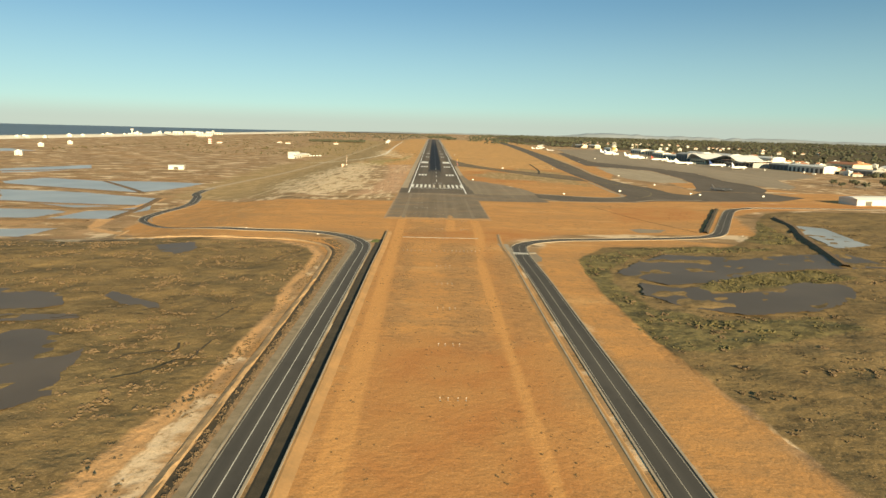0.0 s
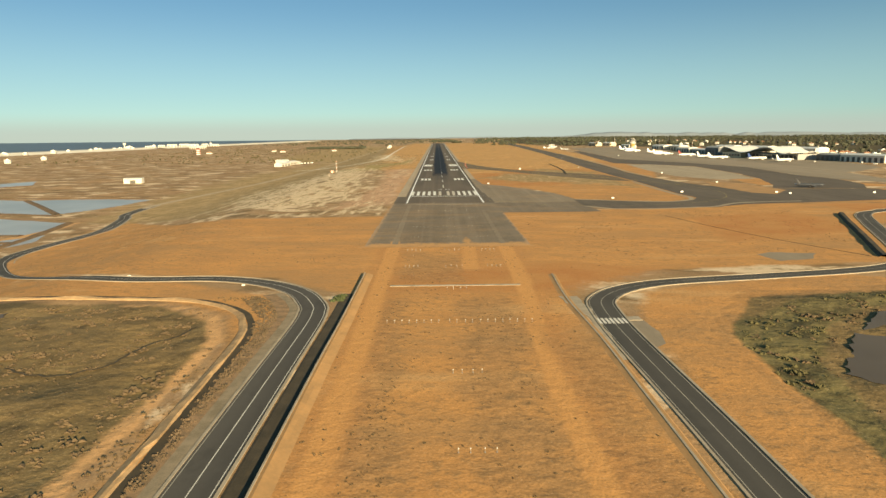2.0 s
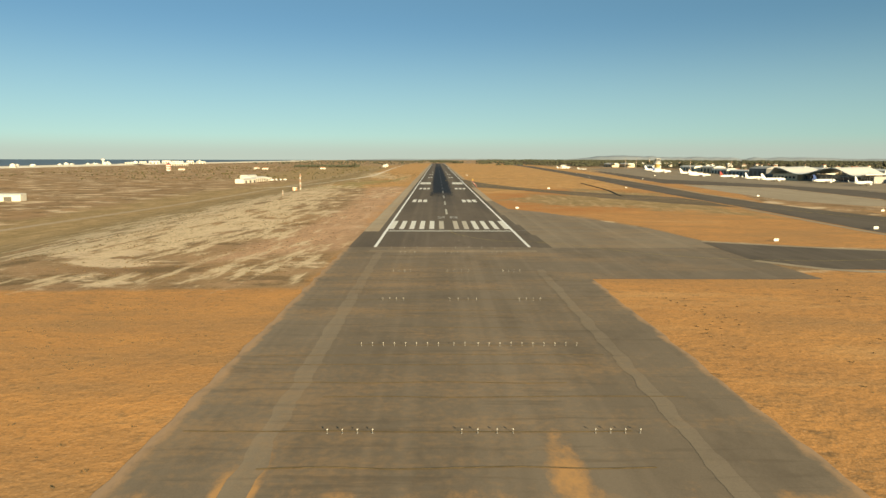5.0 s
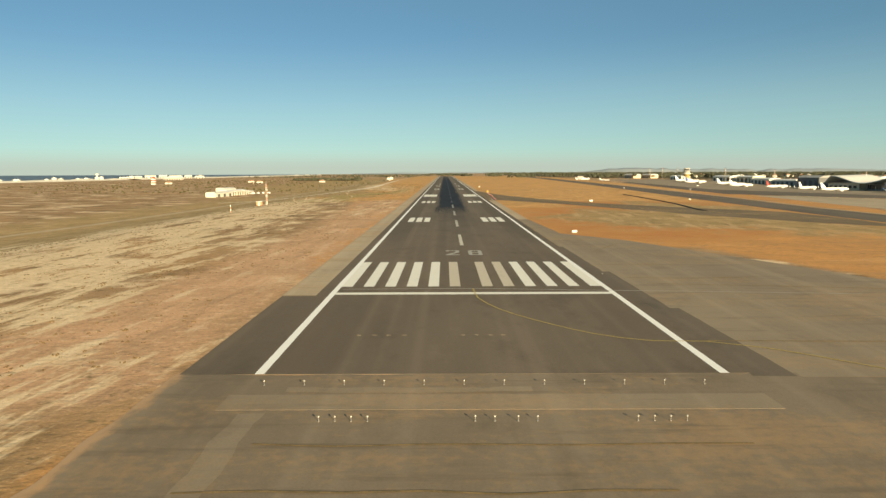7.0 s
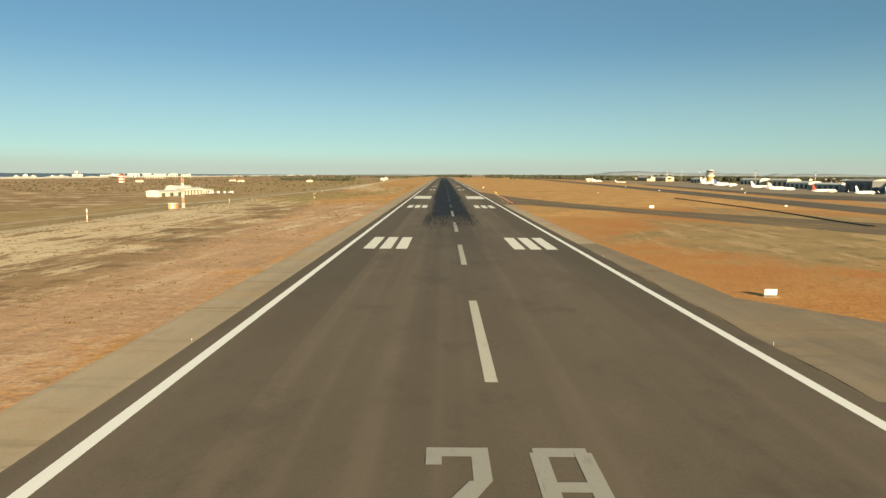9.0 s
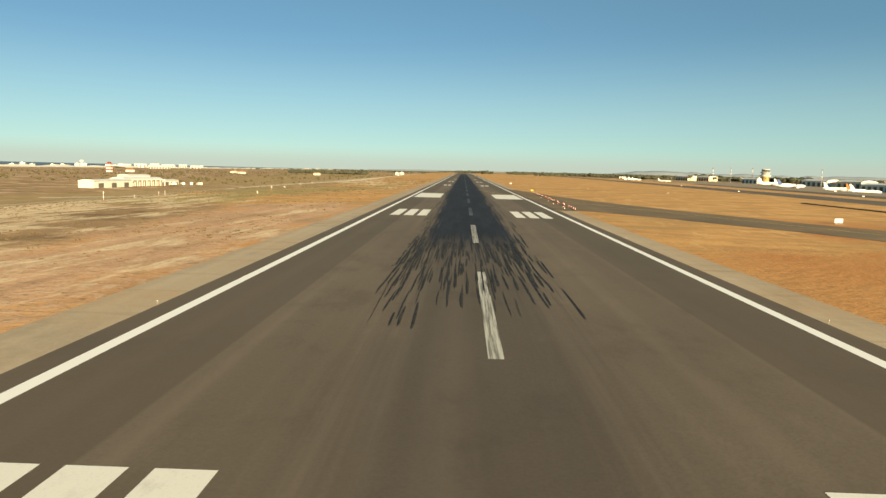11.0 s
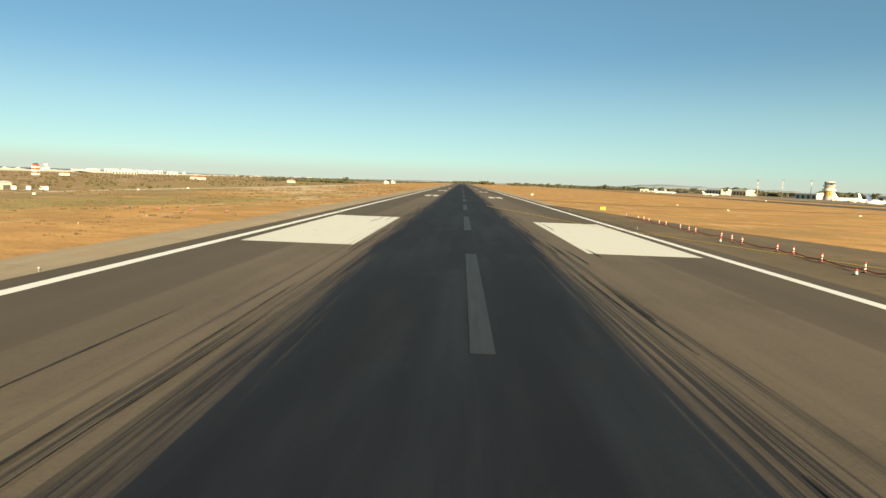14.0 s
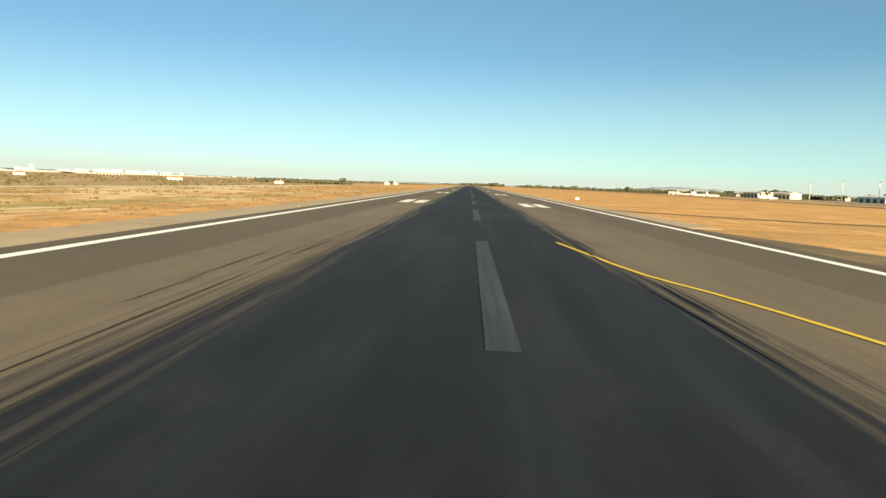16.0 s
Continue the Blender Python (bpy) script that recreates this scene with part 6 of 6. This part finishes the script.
part("roof", lathe(bmesh.new(), [(7.0, 24.6), (7.1, 25.4), (5.5, 26.0)], 20), M_WALL, tower)
part("aerial", tube(bmesh.new(), (1, 0, 26), (1, 0, 30), 0.12, 0.06, 6), M_POST, tower)
for i in range(6):
    a = 2 * math.pi * i / 6 + 0.2
    part("window", boxed(-0.6, 0.6, -0.1, 0.1, 8.5, 10.0), M_WINDOW, tower).matrix_basis = pose(6.25 * math.cos(a), 6.25 * math.sin(a), 0, 0, 0, math.degrees(a) + 90)

# terminal: glazed hall under white wave roofs
AX = Vector((0.22, -0.9755, 0)).normalized()
TURN = math.degrees(math.atan2(AX.y, AX.x))


def along(s, off):
    """Plan place s metres along the apron front from the control tower, off metres behind it."""
    return (455 + AX.x * s + AX.y * -off, 1190 + AX.y * s + AX.x * off, 0)


term = thing("terminal", "airport terminal with cream front and sweeping white wave roof", "airport terminal", at=along(440, 14), turn=TURN)
part("hall", boxed(-68, 112, -14, 24, -0.3, 9), M_GREYWALL, term)
part("glazing", boxed(-10, 110, -14.4, -14.05, 1.5, 7.6), M_WINDOW, term)
part("front_block", boxed(-66, -14, -24, -14.1, -0.3, 9.4), M_CREAM, term, "cream rendered front block")
for i in range(6):
    part("window", boxed(-63 + i * 8, -58 + i * 8, -24.3, -24.0, 2.5, 6.0), M_WINDOW, term)
for i in range(12):
    part("mullion", boxed(-8 + i * 10, -7.5 + i * 10, -14.7, -14.42, 1.2, 7.8), M_WALL, term)
WAVE = ((-70, 9.0), (-55, 19.0), (-5, 10.0), (57, 20.0), (98, 10.0), (116, 12.0))
bm = bmesh.new()
rows = []
for (xa, za), (xb, zb) in zip(WAVE, WAVE[1:]):
    for j in range(8):
        u = j / 8
        z = za + (zb - za) * (0.5 - 0.5 * math.cos(math.pi * u))
        rows.append([bm.verts.new((xa + (xb - xa) * u, y, z + dz)) for y, dz in ((-30, 0), (26, 1.5), (26, 0.6), (-30, -1.0))])
for p, q in zip(rows, rows[1:]):
    for m in range(4):
        bm.faces.new((p[m], p[(m + 1) % 4], q[(m + 1) % 4], q[m]))
bm.faces.new(rows[0][::-1])
bm.faces.new(rows[-1])
bmesh.ops.recalc_face_normals(bm, faces=bm.faces[:])
part("wave_roof", bm, M_ROOFWHITE, term, "white sweeping wave roof")
part("dome", lathe(bmesh.new(), [(9.0, 9.0), (8.6, 14.0), (6.5, 18.0), (3.0, 20.5), (0.4, 21.2)], 18, centre=(42, 14, 0)), M_ROOFWHITE, term, "white domed tank behind the roof")
for s, off, w, d, h, wall, label in ((60, 55, 50, 24, 8, M_WALL, "white airport office building with flat roof"), (120, 60, 44, 26, 9, M_CREAM, "cream airport service building"), (185, 40, 46, 24, 8, M_WALL, "white airport cargo building"), (245, 36, 50, 26, 8, M_GREYWALL, "grey airport building with flat roof"), (319, 22, 42, 34, 15, M_DARKWALL, "dark clad hangar beside the apron"), (590, 34, 46, 26, 9, M_DARKWALL, "dark clad cargo building"), (658, 30, 78, 26, 10, M_WALL, "white cargo hangar at the apron"), (735, 60, 50, 26, 8, M_DARKWALL, "dark clad shed beyond the apron"), (610, 150, 60, 40, 12, M_CREAM, "cream warehouse behind the cargo hangar"), (700, 170, 60, 30, 10, M_WALL, "white warehouse behind the apron road"), (800, 90, 48, 26, 8, M_WALL, "white warehouse beside the apron road"), (880, 120, 56, 28, 8, M_CREAM, "cream warehouse beside the apron road"), (20, 90, 36, 20, 7, M_WALL, "white building behind the control tower"), (-70, 40, 40, 20, 7, M_WALL, "white maintenance building at the apron end"), (-360, 90, 46, 20, 8.5, M_CREAM, "cream office block behind the control tower"), (-340, 125, 46, 20, 8.5, M_CREAM, "cream office block behind the control tower"), (420, 140, 60, 30, 14, M_WALL, "white hall behind the terminal"), (300, 130, 70, 30, 13, M_WALL, "white hall behind the terminal"), (200, 130, 60, 26, 11, M_GREYWALL, "grey hall behind the apron")):
    make_hall("airport_building", label, w, d, h, wall, M_TILE if (off > 140 and wall is M_CREAM) else (M_ROOFWHITE if wall is not M_DARKWALL else M_GREYWALL), max(3, int(w / 9)), along(s, off), TURN)
make_hall("white_hangar", "long white hangar near the marsh with a blue-grey end", 60, 18, 4.6, M_WALL, M_ROOFWHITE, 3, (338, -52, 0), 10)


def make_flood_mast(h):
    t = thing("floodlight_mast", "tall apron floodlight mast banded red and white", "floodlight mast", "apron floodlight masts")
    part("pole", tube(bmesh.new(), (0, 0, -0.3), (0, 0, h * 0.45), 0.36, 0.28, 8), M_POST, t)
    for i in range(5):
        part("band", tube(bmesh.new(), (0, 0, h * (0.45 + 0.11 * i)), (0, 0, h * (0.56 + 0.11 * i)), 0.36 - 0.02 * i, 0.34 - 0.02 * i, 8), M_SIGNWHITE if i % 2 else M_FADED, t)
    part("crossbar", boxed(-1.8, 1.8, -0.15, 0.15, h - 0.4, h - 0.1), M_POST, t)
    for i in range(4):
        part("floodlight", boxed(-1.7 + i * 0.95, -1.1 + i * 0.95, -0.5, 0.1, h - 0.1, h + 0.5, bevel=0.05), M_DARK, t)
    return t


mast = make_flood_mast(24)
mast.matrix_basis = pose(450, 1293, 0)
for x, y in ((465, 1245), (444, 1358), along(90, 30)[:2], along(220, 28)[:2], along(400, 26)[:2], along(560, 30)[:2], (470, 60)):
    copy_thing(mast, pose(x, y, 0, 0, 0, 20))

# ---- aircraft on the apron ----
M_FUSE = surface("white_aircraft_paint", (0.82, 0.81, 0.78), (0.78, 0.77, 0.74), 0.2, 0.35, bump=0.02)
M_FUSEGREY = surface("grey_wing_paint", (0.55, 0.55, 0.55), (0.48, 0.48, 0.48), 0.2, 0.4, bump=0.02)
M_TAILRED = surface("red_tail_paint", (0.30, 0.06, 0.05), (0.26, 0.05, 0.04), 0.3, 0.35, bump=0.02)
M_TAILBLUE = surface("blue_tail_paint", (0.05, 0.09, 0.25), (0.04, 0.07, 0.20), 0.3, 0.35, bump=0.02)
M_TAILORANGE = surface("orange_tail_paint", (0.42, 0.17, 0.05), (0.38, 0.15, 0.04), 0.3, 0.35, bump=0.02)
M_TYRE = surface("tyre_rubber", (0.03, 0.03, 0.03), (0.02, 0.02, 0.02), 4, 0.9)


def slab_wing(root, tip, c0, c1, thick, sweep, dz):
    """A tapered, swept wing from root to tip (x), with thickness."""
    bm = bmesh.new()
    rings = []
    for x, c, o, z, th in ((root, c0, 0.0, 0.0, thick), (tip, c1, sweep, dz, thick * 0.35)):
        rings.append([bm.verts.new(p) for p in ((x, o, z), (x, o + c * 0.35, z + th * 0.5), (x, o + c, z), (x, o + c * 0.35, z - th * 0.5))])
    for i in range(4):
        bm.faces.new((rings[0][i], rings[0][(i + 1) % 4], rings[1][(i + 1) % 4], rings[1][i]))
    bm.faces.new(rings[0])
    bm.faces.new(rings[1][::-1])
    bmesh.ops.recalc_face_normals(bm, faces=bm.faces[:])
    return bm


def make_airliner(tail, label, body=None, k=1.0):
    t = thing("airliner", label, "airliner", "parked airliners")
    body = body or M_FUSE
    R, Ln = 1.95 * k, 37.0 * k
    prof = [(0.15, 0), (0.9, 0.8), (1.5, 2.0), (1.85, 3.6), (1.95, 5.5), (1.95, 25.0), (1.75, 28.5), (1.1, 33.0), (0.35, 36.6), (0.1, 37.0)]
    part("fuselage", lathe(bmesh.new(), [(r * k, y * k) for r, y in prof], 16, "Y", (0, 0, 3.6 * k)), body, t, smooth=True)
    part("window_line", boxed(-1.96 * k, 1.96 * k, 5.5 * k, 26 * k, 3.95 * k, 4.2 * k), M_WINDOW, t)
    part("cockpit_glass", boxed(-1.2 * k, 1.2 * k, 1.5 * k, 2.6 * k, 4.5 * k, 5.0 * k), M_WINDOW, t)
    for s in (-1, 1):
        w = part("wing", slab_wing(s * 1.6 * k, s * 17 * k, 6.2 * k, 1.6 * k, 0.7 * k, 7.2 * k, 1.2 * k), M_FUSEGREY, t)
        w.location = (0, 12.5 * k, 2.7 * k)
        part("winglet", slab_wing(0, 0.6 * k, 1.6 * k, 0.8 * k, 0.12, 0.9 * k, 2.0 * k), tail, w).location = (s * 17 * k, 7.2 * k, 1.2 * k)
        part("engine", lathe(bmesh.new(), [(0.85 * k, 0), (1.05 * k, 0.5 * k), (1.0 * k, 2.6 * k), (0.6 * k, 3.6 * k)], 14, "Y", (s * 5.8 * k, 11.4 * k, 1.75 * k)), body, t, smooth=True)
        tp = part("tailplane", slab_wing(s * 0.5 * k, s * 6.2 * k, 3.6 * k, 1.4 * k, 0.3 * k, 3.2 * k, 0.5 * k), M_FUSEGREY, t)
        tp.location = (0, 31.6 * k, 4.3 * k)
        part("main_gear", lathe(bmesh.new(), [(0.55 * k, -0.45 * k), (0.58 * k, 0), (0.55 * k, 0.45 * k)], 12, "Y", (0, 0, 0)), M_TYRE, t).matrix_basis = pose(s * 3.7 * k, 18.2 * k, 0.58 * k, 0, 0, 90)
        part("gear_leg", tube(bmesh.new(), (s * 3.5 * k, 18.2 * k, 0.5 * k), (s * 3.0 * k, 18.0 * k, 2.6 * k), 0.16 * k, 0.18 * k, 6), M_POST, t)
    fin = bmesh.new()
    rings = [[fin.verts.new(p) for p in ((0, y * k, z * k), (0.28 * k * q, (y + c * 0.4) * k, z * k), (0, (y + c) * k, z * k), (-0.28 * k * q, (y + c * 0.4) * k, z * k))] for y, z, c, q in ((28.6, 4.8, 6.4, 1.0), (34.4, 11.4, 2.3, 0.4))]
    for i in range(4):
        fin.faces.new((rings[0][i], rings[0][(i + 1) % 4], rings[1][(i + 1) % 4], rings[1][i]))
    fin.faces.new(rings[1])
    bmesh.ops.recalc_face_normals(fin, faces=fin.faces[:])
    part("fin", fin, tail, t)
    part("nose_gear", tube(bmesh.new(), (0, 5 * k, 0.1), (0, 5.1 * k, 2.0 * k), 0.28 * k, 0.16 * k, 8), M_TYRE, t)
    return t


PLANES = [make_airliner(M_FUSE, "white parked airliner with a white tail"), make_airliner(M_TAILORANGE, "white parked airliner with an orange tail"), make_airliner(M_TAILBLUE, "white parked airliner with a dark blue tail"), make_airliner(M_TAILRED, "white parked airliner with a red tail")]
placed = set()
for j, s in enumerate((96, 136, 176, 216, 256, 292, 330, 400, 468, 528, 600)):
    i = (0, 0, 2, 0, 1, 0, 3, 0, 0, 2, 0)[j]
    x, y, _ = along(s, -38 - 14 * (j % 3))
    m = pose(x, y, 0.03, 0, 0, TURN + 180 + (0, 14, -10)[j % 3])
    if i not in placed:
        placed.add(i)
        PLANES[i].matrix_basis = m
    else:
        copy_thing(PLANES[i], m)
blue = make_airliner(M_DARK, "dark blue small airliner rolling on the taxiway", surface("dark_blue_paint", (0.055, 0.060, 0.072), (0.045, 0.05, 0.06), 0.3, 0.5, bump=0.02), 0.5)
blue.matrix_basis = pose(262, 34, 0.05, 0, 0, 75)
small = [make_airliner(M_FUSE, "small white turboprop parked on the far apron", None, 0.5)]
small[0].matrix_basis = pose(292, 1262, 0.05, 0, 0, 110)
for x, y, r in ((282, 1270, 100), (300, 1130, 70), (322, 1400, 95), (330, 1480, 60)):
    copy_thing(small[0], pose(x, y, 0.05, 0, 0, r))



def make_van(material, label):
    t = thing("airport_van", label, "van", "airport vans")
    bm = boxed(-1.0, 1.0, -2.6, 1.7, 0.35, 2.2, bevel=0.12)
    box(bm, -1.0, 1.0, 1.7, 2.7, 0.35, 1.25, bevel=0.12)
    part("body", bm, material, t)
    part("windscreen", boxed(-0.9, 0.9, 1.66, 1.74, 1.3, 2.0), M_WINDOW, t)
    for x in (-1.02, 0.98):
        part("side_window", boxed(x, x + 0.04, 0.3, 1.4, 1.3, 2.0), M_WINDOW, t)
    for x in (-0.95, 0.95):
        for y in (-1.7, 1.7):
            w_ = lathe(bmesh.new(), [(0.36, -0.13), (0.38, 0.0), (0.36, 0.13)], 12, "Y")
            bmesh.ops.rotate(w_, verts=w_.verts, cent=(0, 0, 0), matrix=Matrix.Rotation(radians(90), 3, "Z"))
            bmesh.ops.translate(w_, verts=w_.verts, vec=(x, y, 0.38))
            part("wheel", w_, M_DARK, t)
    return t


van = make_van(M_SIGNWHITE, "white van parked beside the airport buildings")
van.matrix_basis = pose(-219, 660, 0, 0, 0, 40)
for x, y, r in ((-214, 664, 30), (-209, 668, 60), (-222, 650, 80)):
    copy_thing(van, pose(x, y, 0, 0, 0, r))
for j, d in enumerate((20, 64, 110, 158, 204, 250, 296, 360, 430, 500, 560, 630, 680, 720)):
    x, y, _ = along(d, -6 - 16 * (j % 3))
    copy_thing(van, pose(x, y, 0.06, 0, 0, TURN + 37 * j))

# ---- the model's scale ----
for ob in list(scene.objects):
    if ob.parent is None and ob.type in ("MESH", "EMPTY"):
        low = float(land(*ob.location[:2])) if ob.type == "EMPTY" else 0.0
        ob.matrix_basis = Matrix.Scale(U, 4) @ Matrix.Translation((0, 0, low)) @ ob.matrix_basis
